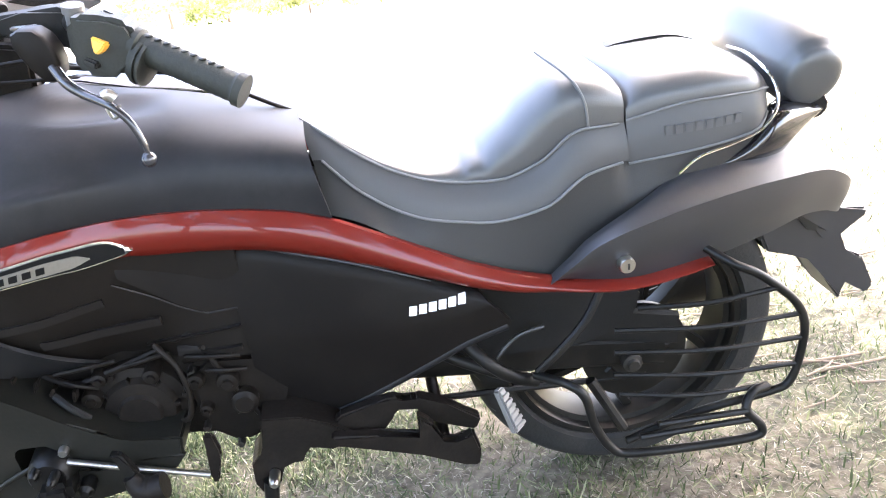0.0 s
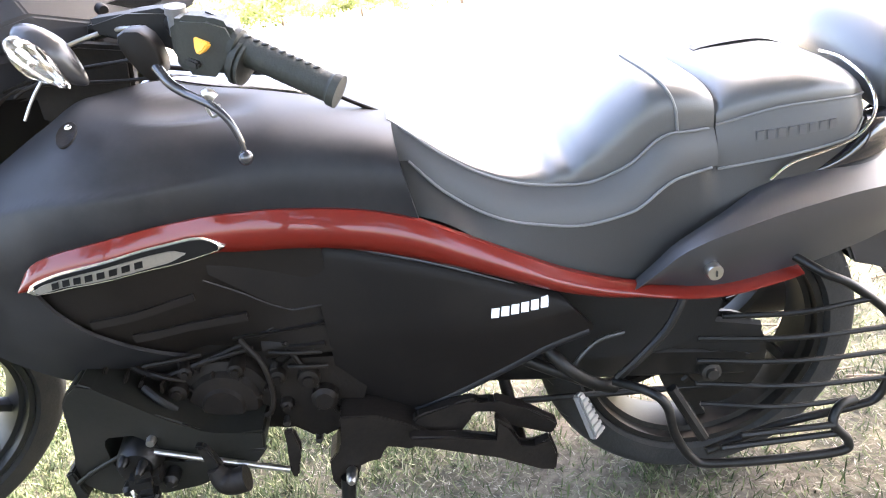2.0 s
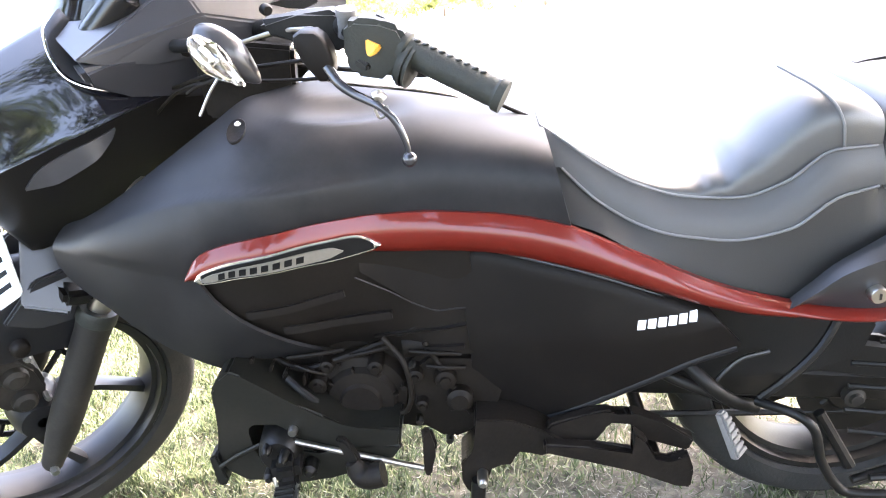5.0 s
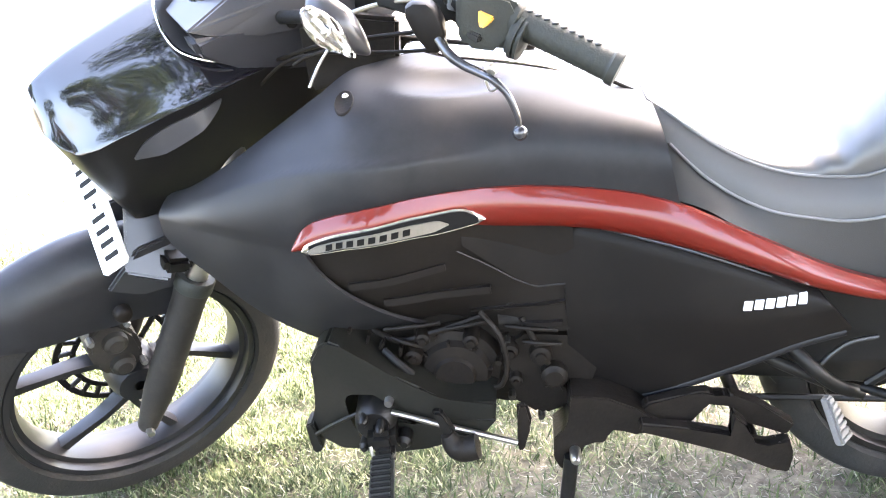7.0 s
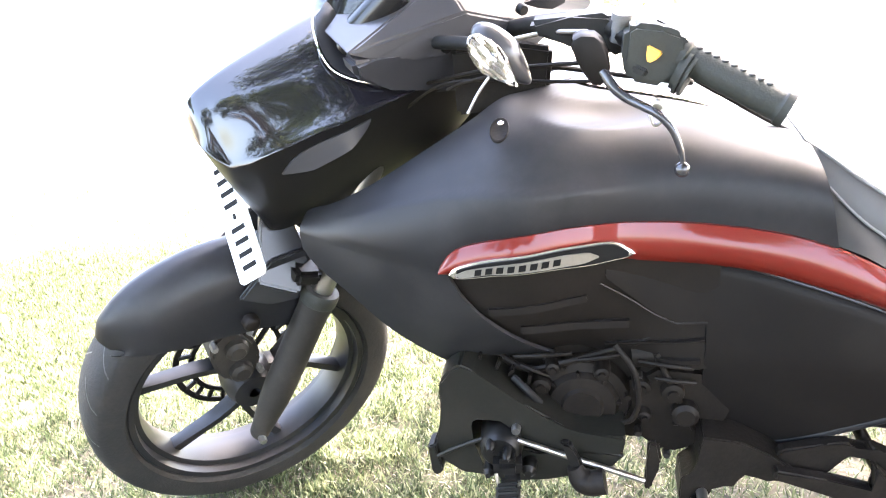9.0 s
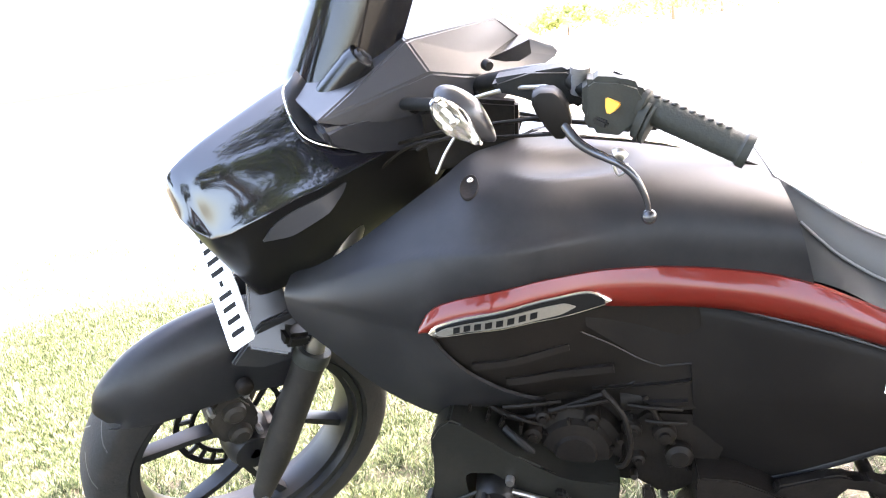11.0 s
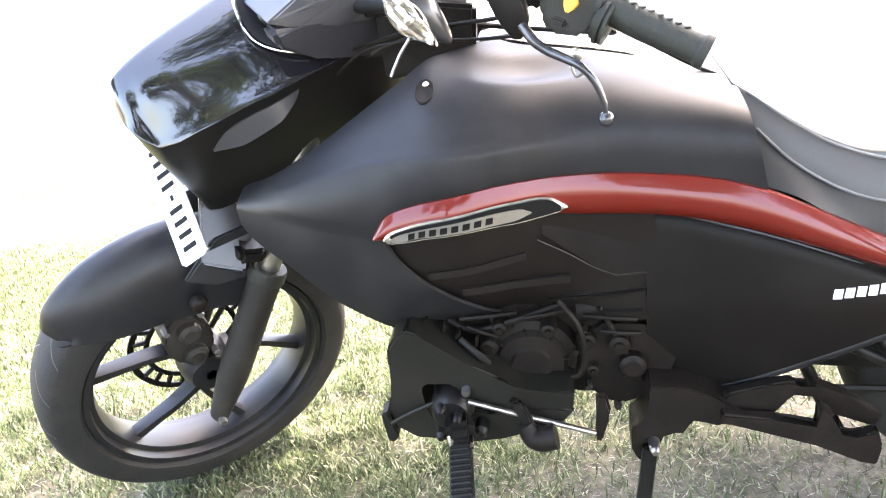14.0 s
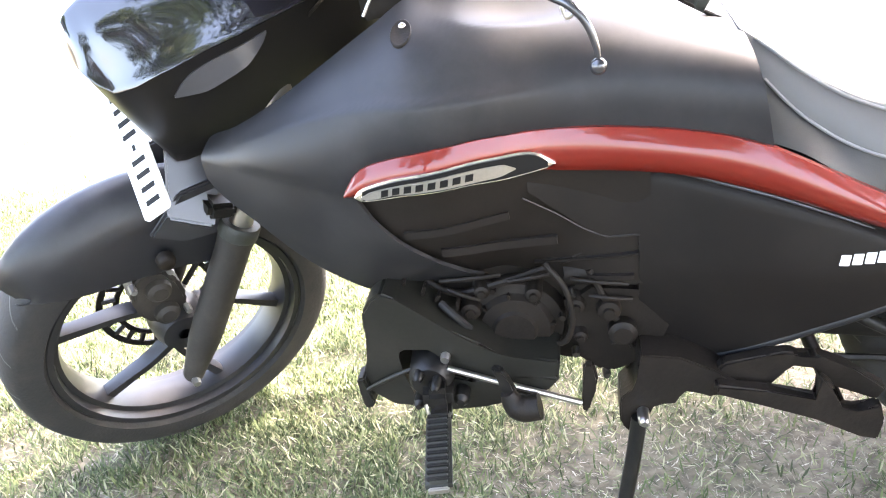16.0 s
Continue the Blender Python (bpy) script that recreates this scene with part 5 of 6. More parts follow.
# rider's foot peg, gear lever
bm = bmesh.new()
lathe(bm, [(0.0001, -0.05), (0.026, -0.05), (0.031, -0.044), (0.034, -0.03), (0.038, 0.03)], (0.579, -0.215, 0.382), "y", 28)
box(bm, pose(0.590, -0.262, 0.368, 0, 0, 6), 0.044, 0.06, 0.038, 0.010)
box(bm, pose(0.597, -0.292, 0.352, 0, 0, 8), 0.030, 0.03, 0.026, 0.006)
bracket = part("peg_bracket", bm, M_FRAME, bike, "dusty black foot peg bracket")
for x, y, z, r in ((0.566, -0.272, 0.400, 0.008), (0.592, -0.284, 0.392, 0.007), (0.560, -0.270, 0.350, 0.009), (0.622, -0.262, 0.350, 0.012)):
    bm = bmesh.new()
    lathe(bm, [(0.0001, -0.010), (r * 0.5, -0.010), (r * 0.8, -0.005), (r, -0.003), (r, 0.02)], (x, y, z), "y", 12)
    part("bracket_lug", bm, M_FRAME, bracket)
bm = bmesh.new()
tube(bm, [(0.575, -0.292, 0.366), (0.582, -0.300, 0.345), (0.600, -0.302, 0.339), (0.612, -0.298, 0.358)], 0.0028, 8, 5)
part("peg_spring", bm, M_STEEL, bracket)
bm = bmesh.new()
PG = Matrix.Translation((0.602, -0.365, 0.348)) @ Matrix.Rotation(radians(8), 4, "Z")
box(bm, PG, 0.036, 0.138, 0.020, 0.006)
peg = part("foot_peg", bm, M_GRIP, bike, "ribbed rubber foot peg")
for k in range(11):
    bm = bmesh.new()
    box(bm, PG @ pose(0, -0.060 + 0.0118 * k, 0.011), 0.030, 0.0050, 0.007, 0.0015)
    part("peg_rib", bm, M_BLACK, peg)
bm = bmesh.new()
box(bm, PG @ pose(0, -0.070, 0), 0.028, 0.006, 0.010, 0.002)
part("peg_end", bm, M_STEEL, peg)
bm = bmesh.new()
lathe(bm, [(0.0001, -0.008), (0.006, -0.008), (0.007, -0.005), (0.0075, 0.0), (0.0075, 0.02)], (0.604, -0.244, 0.414), "y", 12)
part("bracket_bolt", bm, M_STEEL, bracket)
bm = bmesh.new()
tube(bm, [(0.606, -0.250, 0.398), (0.673, -0.252, 0.375), (0.797, -0.250, 0.329)], 0.0048, 10, 1)
rod = part("gear_rod", bm, M_STEEL, bike, "bare steel gear linkage rod")
bm = bmesh.new()
prism(bm, [(0.672, 0.412), (0.688, 0.410), (0.697, 0.386), (0.706, 0.366), (0.690, 0.352), (0.684, 0.375)], -0.272, -0.256, 0.004)
lever = part("gear_lever", bm, M_FRAME, rod, "black gear lever")
bm = bmesh.new()
tube(bm, [(0.692, -0.270, 0.368), (0.700, -0.272, 0.350), (0.715, -0.274, 0.341), (0.738, -0.274, 0.345)], lambda u: 0.011 + 0.009 * min(1.0, u * 2.2), 14, 6)
part("lever_rubber", bm, M_ENGINE, lever, "rounded black rubber pad")
bm = bmesh.new()
prism(bm, [(0.801, 0.402), (0.817, 0.400), (0.823, 0.368), (0.814, 0.352), (0.808, 0.312), (0.802, 0.306), (0.796, 0.318), (0.800, 0.366)], -0.250, -0.238, 0.004)
part("gear_shaft_arm", bm, M_ENGINE, rod)

# side stand and main stand
bm = bmesh.new()
prism(bm, [(0.884, 0.392), (0.880, 0.375), (0.879, 0.343), (0.873, 0.326), (0.854, 0.311), (0.852, 0.270), (0.860, 0.250), (0.870, 0.241), (0.894, 0.268), (0.900, 0.295), (0.918, 0.302), (0.933, 0.298), (0.940, 0.314), (0.947, 0.326), (0.965, 0.322), (0.983, 0.311), (0.990, 0.318), (1.020, 0.309), (1.025, 0.330), (0.985, 0.362), (0.940, 0.385)], -0.222, -0.160, 0.002)
hinge = part("stand_bracket", bm, M_ENGINE, bike, "black side stand bracket")
bm = bmesh.new()
foot_y = -0.270
tube(bm, [(0.880, -0.236, 0.285), (0.868, -0.246, 0.20), (0.842, foot_y, 0.048)], 0.012, 12, 6)
box(bm, pose(0.838, foot_y - 0.008, 0.0445, -LEAN, 0, 10), 0.060, 0.036, 0.008, 0.003)
stand = part("side_stand", bm, M_FRAME, bike, "black side stand, swung out")
bm = bmesh.new()
lathe(bm, [(0.0001, -0.010), (0.005, -0.010), (0.008, -0.006), (0.009, 0.0), (0.009, 0.02)], (0.886, -0.244, 0.288), "y", 12)
part("stand_bolt", bm, M_STEEL, hinge)
bm = bmesh.new()
prism(bm, [(0.985, 0.334), (1.122, 0.288), (1.187, 0.254), (1.211, 0.244), (1.216, 0.280), (1.207, 0.313), (1.196, 0.309), (1.186, 0.299), (1.177, 0.297), (1.154, 0.303), (1.144, 0.344), (1.121, 0.367), (1.125, 0.317), (1.061, 0.338), (0.986, 0.352)], -0.244, -0.222, 0.004)
tube(bm, [(1.00, 0.16, 0.300), (1.10, 0.17, 0.290), (1.19, 0.18, 0.270)], 0.015, 10, 4)
tube(bm, [(1.16, -0.225, 0.290), (1.16, 0.175, 0.285)], 0.011, 10, 1)
part("main_stand", bm, M_ENGINE, bike, "black main stand, folded up")
bm = bmesh.new()
prism(bm, [(0.975, 0.330), (1.064, 0.318), (1.088, 0.348), (1.092, 0.364), (1.128, 0.358), (1.125, 0.341), (1.149, 0.320), (1.214, 0.292), (1.225, 0.315), (1.172, 0.353), (1.131, 0.374), (1.122, 0.377), (1.120, 0.369), (1.098, 0.371), (1.098, 0.381), (1.084, 0.384), (1.060, 0.378), (1.00, 0.365)], -0.212, -0.190, 0.004)
part("stand_plate", bm, M_ENGINE, bike, "black mounting plate above the main stand")

# frame, swingarm, chain guard
bm = bmesh.new()
for s in (-1, 1):
    y = Y0 + s * 0.12
    tube(bm, [(0.98, y, 0.45), (0.99, y, 0.36), (1.02, y, 0.29)], 0.028, 12)
    tube(bm, [(1.02, y, 0.46), (1.20, y, 0.53), (1.50, y, 0.57)], 0.020, 10)
prism(bm, [(0.93, 0.40), (1.06, 0.39), (1.10, 0.335), (1.02, 0.25), (0.95, 0.24)], -0.09, 0.15, 0.01)
part("frame", bm, M_FRAME, bike, "black tubular frame")
bm = bmesh.new()
for s in (-1, 1):
    y = Y0 + s * 0.115
    rows = []
    for x in lerp(1.03, 1.58, 12):
        u = (x - 1.03) / 0.55
        zc_ = 0.378 - 0.078 * u
        hh = 0.034 - 0.008 * u
        rows.append([Vector((x, y + 0.016 * c, zc_ + hh * d)) for c, d in ((-1, -0.8), (-1, 0.8), (-0.7, 1), (0.7, 1), (1, 0.8), (1, -0.8), (0.7, -1), (-0.7, -1))])
    vs = grid(bm, rows, True)
    bm.faces.new(vs[0])
    bm.faces.new(vs[-1])
arm = part("swingarm", bm, M_FRAME, bike, "dusty black box-section swingarm")
bm = bmesh.new()
lathe(bm, [(0.0001, -0.020), (0.010, -0.020), (0.012, -0.014), (0.018, -0.012), (0.018, 0.01)], (1.515, -0.105, 0.298), "y", 12)
part("axle_nut", bm, M_FORK, arm)
bm = bmesh.new()
rows = []
for x in lerp(1.03, 1.60, 16):
    u = (x - 1.03) / 0.57
    zt_ = 0.435 - 0.05 * u + 0.03 * math.sin(math.pi * u)
    rows.append([Vector((x, -0.108, zt_ - 0.065)), Vector((x, -0.112, zt_ - 0.03)), Vector((x, -0.112, zt_ - 0.006)), Vector((x, -0.104, zt_))])
slab(bm, rows, (0, 0.004, -0.003))
part("chain_guard", bm, M_BLACK, bike, "black plastic chain guard")
bm = bmesh.new()
rows = []
for a in lerp(radians(35), radians(165), 24):
    rows.append([Vector((1.531 + (0.322 - 0.03 * abs(t) ** 3) * math.cos(a), Y0 + 0.085 * t, 0.30 + (0.322 - 0.03 * abs(t) ** 3) * math.sin(a))) for t in lerp(-1, 1, 9)])
grid(bm, rows)
bmesh.ops.solidify(bm, geom=bm.faces[:], thickness=0.004)
part("inner_mudguard", bm, M_BLACK, bike, "black inner rear mudguard")
bm = bmesh.new()
prism(bm, [(1.06, 0.50), (1.20, 0.56), (1.36, 0.545), (1.47, 0.540), (1.485, 0.50), (1.52, 0.46), (1.50, 0.40), (1.42, 0.375), (1.30, 0.38), (1.16, 0.39), (1.06, 0.42)], -0.145, -0.125, 0.006)
part("inner_side_cover", bm, M_BLACK, bike, "black plastic cover behind the side panel")
bm = bmesh.new()
for k in range(2):
    tube(bm, [(0.95, -0.075, 0.37 - 0.09 * k), (1.53, -0.075, 0.345 - 0.105 * k)], 0.006, 6, 1)
part("chain", bm, M_FRAME, bike, "dull drive chain")
bm = bmesh.new()
lathe(bm, [(0.0001, -0.012), (0.05, -0.012), (0.056, -0.004), (0.098, -0.004), (0.098, 0.004), (0.0001, 0.004)], (1.531, -0.075, 0.300), "y", 40)
for k in range(5):
    a = 2 * math.pi * k / 5
    tube(bm, [(1.531 + 0.03 * math.cos(a), -0.075, 0.3 + 0.03 * math.sin(a)), (1.531 + 0.066 * math.cos(a), -0.075, 0.3 + 0.066 * math.sin(a))], 0.008, 6, 1)
part("sprocket", bm, M_FRAME, bike, "rear chain sprocket")

# pillion peg and its arm
bm = bmesh.new()
tube(bm, [(1.205, -0.17, 0.450), (1.245, -0.20, 0.410), (1.285, -0.195, 0.372), (1.325, -0.185, 0.350)], 0.011, 10)
tube(bm, [(1.15, -0.15, 0.43), (1.20, -0.17, 0.405), (1.29, -0.19, 0.365)], 0.010, 10)
part("pillion_peg_arm", bm, M_FRAME, bike, "black pillion peg arm")
bm = bmesh.new()
PP = look((1.250, -0.245, 0.392), (1.276, -0.270, 0.320))
prism(bm, [(-0.008, 0.0), (0.008, 0.0), (0.014, -0.074), (-0.014, -0.074)], -0.007, 0.007, 0.003)
bm.transform(PP @ Matrix.Rotation(radians(0), 4, "X"))
ppeg = part("pillion_peg", bm, M_PEG, bike, "folded steel pillion foot peg")
for k in range(6):
    bm = bmesh.new()
    box(bm, PP @ pose(0, 0.008, -0.014 - 0.0105 * k), 0.017 + 0.0018 * k, 0.004, 0.006, 0.001)
    part("peg_rib", bm, M_PEG, ppeg)

# leg guard: a bent tube frame with thin rods
bm = bmesh.new()
tube(bm, [(1.585, -0.18, 0.560), (1.625, -0.235, 0.540), (1.664, -0.245, 0.519), (1.719, -0.25, 0.470), (1.743, -0.25, 0.425), (1.744, -0.25, 0.371), (1.730, -0.25, 0.312), (1.692, -0.25, 0.297), (1.586, -0.25, 0.284), (1.50, -0.25, 0.262), (1.452, -0.255, 0.252)], 0.0070, 10, 8)
guard = part("leg_guard", bm, M_FRAME, bike, "black tubular leg guard with a foot ladder")
for a, b in (((1.443, 0.448), (1.733, 0.440)), ((1.443, 0.407), (1.742, 0.395)), ((1.442, 0.364), (1.738, 0.346)), ((1.452, 0.324), (1.69, 0.312)), ((1.48, 0.482), (1.694, 0.494))):
    bm = bmesh.new()
    tube(bm, [(a[0], -0.225, a[1]), ((a[0] + b[0]) / 2, -0.252, (a[1] + b[1]) / 2), (b[0], -0.25, b[1])], 0.0045, 8, 6)
    part("guard_rod", bm, M_FRAME, guard)
bm = bmesh.new()
tube(bm, [(1.32, -0.20, 0.372), (1.361, -0.25, 0.380), (1.383, -0.265, 0.360), (1.395, -0.27, 0.308), (1.420, -0.275, 0.262), (1.450, -0.278, 0.247), (1.55, -0.285, 0.243), (1.655, -0.285, 0.241), (1.669, -0.282, 0.258), (1.645, -0.275, 0.290), (1.66, -0.262, 0.312), (1.690, -0.252, 0.312)], 0.0075, 10, 8)
part("foot_ladder", bm, M_FRAME, guard)
for a, b in (((1.47, 0.268), (1.655, 0.272)), ((1.50, 0.288), (1.645, 0.290))):
    bm = bmesh.new()
    tube(bm, [(a[0], -0.27, a[1]), (b[0], -0.278, b[1])], 0.0055, 8, 1)
    part("ladder_rung", bm, M_FRAME, guard)
bm = bmesh.new()
tube(bm, [(1.400, -0.235, 0.370), (1.448, -0.252, 0.278)], 0.009, 8, 1)
tube(bm, [(1.440, -0.19, 0.520), (1.405, -0.205, 0.465), (1.362, -0.21, 0.420), (1.325, -0.20, 0.377)], 0.007, 8, 6)
part("guard_stay", bm, M_FRAME, guard)
bm = bmesh.new()
tube(bm, [(1.345, -0.17, 0.442), (1.30, -0.175, 0.435), (1.265, -0.18, 0.405), (1.25, -0.18, 0.37)], 0.004, 8, 8)
part("brake_hose", bm, M_INK, guard)

bm = bmesh.new()
rows = []
for x in lerp(1.525, 1.675, 14):
    u = (x - 1.525) / 0.15
    lift = 0.003 * math.sin(math.pi * u)
    rows.append([Vector((x, Y0 + 0.01, p_crown(x) - 0.002 + lift)), Vector((x, Y0 + 0.05, p_crown(x) - 0.004 + lift))])
slab(bm, rows, (0, 0, 0.003))
part("seat_strap", bm, M_BLACK, pil, "black hand strap across the seat")

# exhaust on the far side
bm = bmesh.new()
tube(bm, [(0.62, 0.17, 0.36), (0.80, 0.185, 0.23), (1.02, 0.19, 0.24), (1.12, 0.20, 0.27)], 0.024, 14, 8)
tube(bm, [(1.10, 0.205, 0.245), (1.14, 0.21, 0.25), (1.45, 0.22, 0.255), (1.78, 0.225, 0.275), (1.84, 0.225, 0.28)], lambda u: 0.030 + 0.050 * min(1.0, u * 6) - 0.02 * max(0.0, u - 0.9) * 10, 24, 6)
part("exhaust", bm, M_BLACK, bike, "matt black exhaust with a long muffler")

# ---- ground, grass, trees ----
def ground_material():
    m = bpy.data.materials.new("dry_grassy_soil")
    m.use_nodes = True
    nt = m.node_tree
    b = nt.nodes["Principled BSDF"]
    b.inputs["Roughness"].default_value = 0.95
    co = nt.nodes.new("ShaderNodeTexCoord")
    big = nt.nodes.new("ShaderNodeTexNoise")
    big.inputs["Scale"].default_value = 1.1
    big.inputs["Detail"].default_value = 8
    fine = nt.nodes.new("ShaderNodeTexNoise")
    fine.inputs["Scale"].default_value = 45
    fine.inputs["Detail"].default_value = 8
    for n in (big, fine):
        nt.links.new(co.outputs["Object"], n.inputs["Vector"])
    mx = nt.nodes.new("ShaderNodeMix")
    mx.data_type = "RGBA"
    mx.inputs["A"].default_value = (0.045, 0.045, 0.022, 1)
    mx.inputs["B"].default_value = (0.135, 0.113, 0.085, 1)
    rg = nt.nodes.new("ShaderNodeMapRange")
    rg.inputs["From Min"].default_value = 0.4
    rg.inputs["From Max"].default_value = 0.62
    nt.links.new(big.outputs["Fac"], rg.inputs["Value"])
    nt.links.new(rg.outputs["Result"], mx.inputs["Factor"])
    mx2 = nt.nodes.new("ShaderNodeMix")
    mx2.data_type = "RGBA"
    mx2.blend_type = "MULTIPLY"
    mx2.inputs["Factor"].default_value = 0.8
    nt.links.new(mx.outputs["Result"], mx2.inputs["A"])
    ramp = nt.nodes.new("ShaderNodeValToRGB")
    ramp.color_ramp.elements[0].position = 0.3
    ramp.color_ramp.elements[0].color = (0.25, 0.25, 0.25, 1)
    ramp.color_ramp.elements[1].position = 0.7
    ramp.color_ramp.elements[1].color = (1.6, 1.6, 1.6, 1)
    nt.links.new(fine.outputs["Fac"], ramp.inputs["Fac"])
    nt.links.new(ramp.outputs["Color"], mx2.inputs["B"])
    # paler ground beyond the lawn's ragged edge, sunlit white put into its colour
    sep = nt.nodes.new("ShaderNodeSeparateXYZ")
    nt.links.new(co.outputs["Object"], sep.inputs[0])
    ad = nt.nodes.new("ShaderNodeMath")
    ad.operation = "MULTIPLY_ADD"
    ad.inputs[1].default_value = 3.0
    nt.links.new(big.outputs["Fac"], ad.inputs[0])
    nt.links.new(sep.outputs["Y"], ad.inputs[2])
    edge = nt.nodes.new("ShaderNodeMapRange")
    edge.inputs["From Min"].default_value = 4.6
    edge.inputs["From Max"].default_value = 5.6
    nt.links.new(ad.outputs[0], edge.inputs["Value"])
    mx3 = nt.nodes.new("ShaderNodeMix")
    mx3.data_type = "RGBA"
    mx3.inputs["B"].default_value = (0.52, 0.47, 0.39, 1)
    nt.links.new(edge.outputs["Result"], mx3.inputs["Factor"])
    nt.links.new(mx2.outputs["Result"], mx3.inputs["A"])
    nt.links.new(mx3.outputs["Result"], b.inputs["Base Color"])
    bp = nt.nodes.new("ShaderNodeBump")
    bp.inputs["Strength"].default_value = 0.7
    bp.inputs["Distance"].default_value = 0.01
    nt.links.new(fine.outputs["Fac"], bp.inputs["Height"])
    nt.links.new(bp.outputs["Normal"], b.inputs["Normal"])
    return m


def leaf_material(name, stops, rough=0.8, through_light=0.25):
    m = bpy.data.materials.new(name)
    m.use_nodes = True
    nt = m.node_tree
    b = nt.nodes["Principled BSDF"]
    b.inputs["Roughness"].default_value = rough
    geo = nt.nodes.new("ShaderNodeNewGeometry")
    ramp = nt.nodes.new("ShaderNodeValToRGB")
    ramp.color_ramp.interpolation = "LINEAR"
    els = ramp.color_ramp.elements
    els[0].position, els[0].color = stops[0][0], (*stops[0][1], 1)
    els[1].position, els[1].color = stops[-1][0], (*stops[-1][1], 1)
    for p, c in stops[1:-1]:
        e = els.new(p)
        e.color = (*c, 1)
    nt.links.new(geo.outputs["Random Per Island"], ramp.inputs["Fac"])
    nt.links.new(ramp.outputs["Color"], b.inputs["Base Color"])
    tr = nt.nodes.new("ShaderNodeBsdfTranslucent")
    nt.links.new(ramp.outputs["Color"], tr.inputs["Color"])
    ms = nt.nodes.new("ShaderNodeMixShader")
    ms.inputs[0].default_value = through_light
    nt.links.new(b.outputs[0], ms.inputs[1])
    nt.links.new(tr.outputs[0], ms.inputs[2])
    nt.links.new(ms.outputs[0], nt.nodes["Material Output"].inputs["Surface"])
    return m


M_GROUND = ground_material()
M_GRASS = leaf_material("short_lawn_grass", [(0.0, (0.018, 0.028, 0.008)), (0.4, (0.055, 0.080, 0.028)), (0.8, (0.13, 0.150, 0.066)), (1.0, (0.33, 0.32, 0.21))])
M_STRAW = leaf_material("dry_straw_and_leaves", [(0.0, (0.08, 0.066, 0.047)), (0.4, (0.16, 0.136, 0.104)), (0.8, (0.25, 0.222, 0.178)), (1.0, (0.42, 0.39, 0.33))])
M_FOLIAGE = leaf_material("tree_leaves", [(0.0, (0.035, 0.06, 0.015)), (0.5, (0.06, 0.10, 0.025)), (1.0, (0.11, 0.15, 0.04))], 0.55, 0.3)
M_BUSH = leaf_material("pale_bush_leaves", [(0.0, (0.12, 0.15, 0.04)), (0.5, (0.22, 0.26, 0.09)), (1.0, (0.34, 0.36, 0.15))], 0.6, 0.4)
M_BARK = material("rough_bark", (0.12, 0.09, 0.065), 0.9, 0.0, 0.4, 30, 0.8, dirt=(0.2, 0.17, 0.13), amount=0.5)

rng = np.random.default_rng(7)


def height(x, y):
    return 0.012 * noise.noise(Vector((x * 1.7, y * 1.7, 0.0))) + 0.006 * noise.noise(Vector((x * 6, y * 6, 3.0)))


bm = bmesh.new()
xs = [-400, -150, -60, -25, -12, -7, -4.5] + lerp(-3.5, 4.5, 81) + [6, 9, 14, 27, 60, 150, 400]
ys = [-400, -150, -60, -25, -12, -6] + lerp(-3.0, 5.0, 81) + [7, 10, 15, 25, 40, 60, 100, 160, 400]
near = lambda x, y: -3.6 < x < 4.6 and -3.1 < y < 5.1
grid(bm, [[Vector((x, y, (height(x, y) - 0.012) if near(x, y) else -0.012)) for x in xs] for y in ys])
finish(bm)
me = bpy.data.meshes.new("ground")
bm.to_mesh(me)
bm.free()
me.materials.append(M_GROUND)
tagged(new("ground", me), "dry patchy lawn soil", "ground", kind="structure")


def field(f, x0, x1, y0, y1, n=160):
    """A function of the plan, tabled on a grid and read back for many points at once."""
    gx, gy = np.linspace(x0, x1, n), np.linspace(y0, y1, n)
    tab = np.array([[f(x, y) for x in gx] for y in gy])
    return lambda x, y: tab[np.clip(((y - y0) / (y1 - y0) * (n - 1)).round().astype(int), 0, n - 1), np.clip(((x - x0) / (x1 - x0) * (n - 1)).round().astype(int), 0, n - 1)]


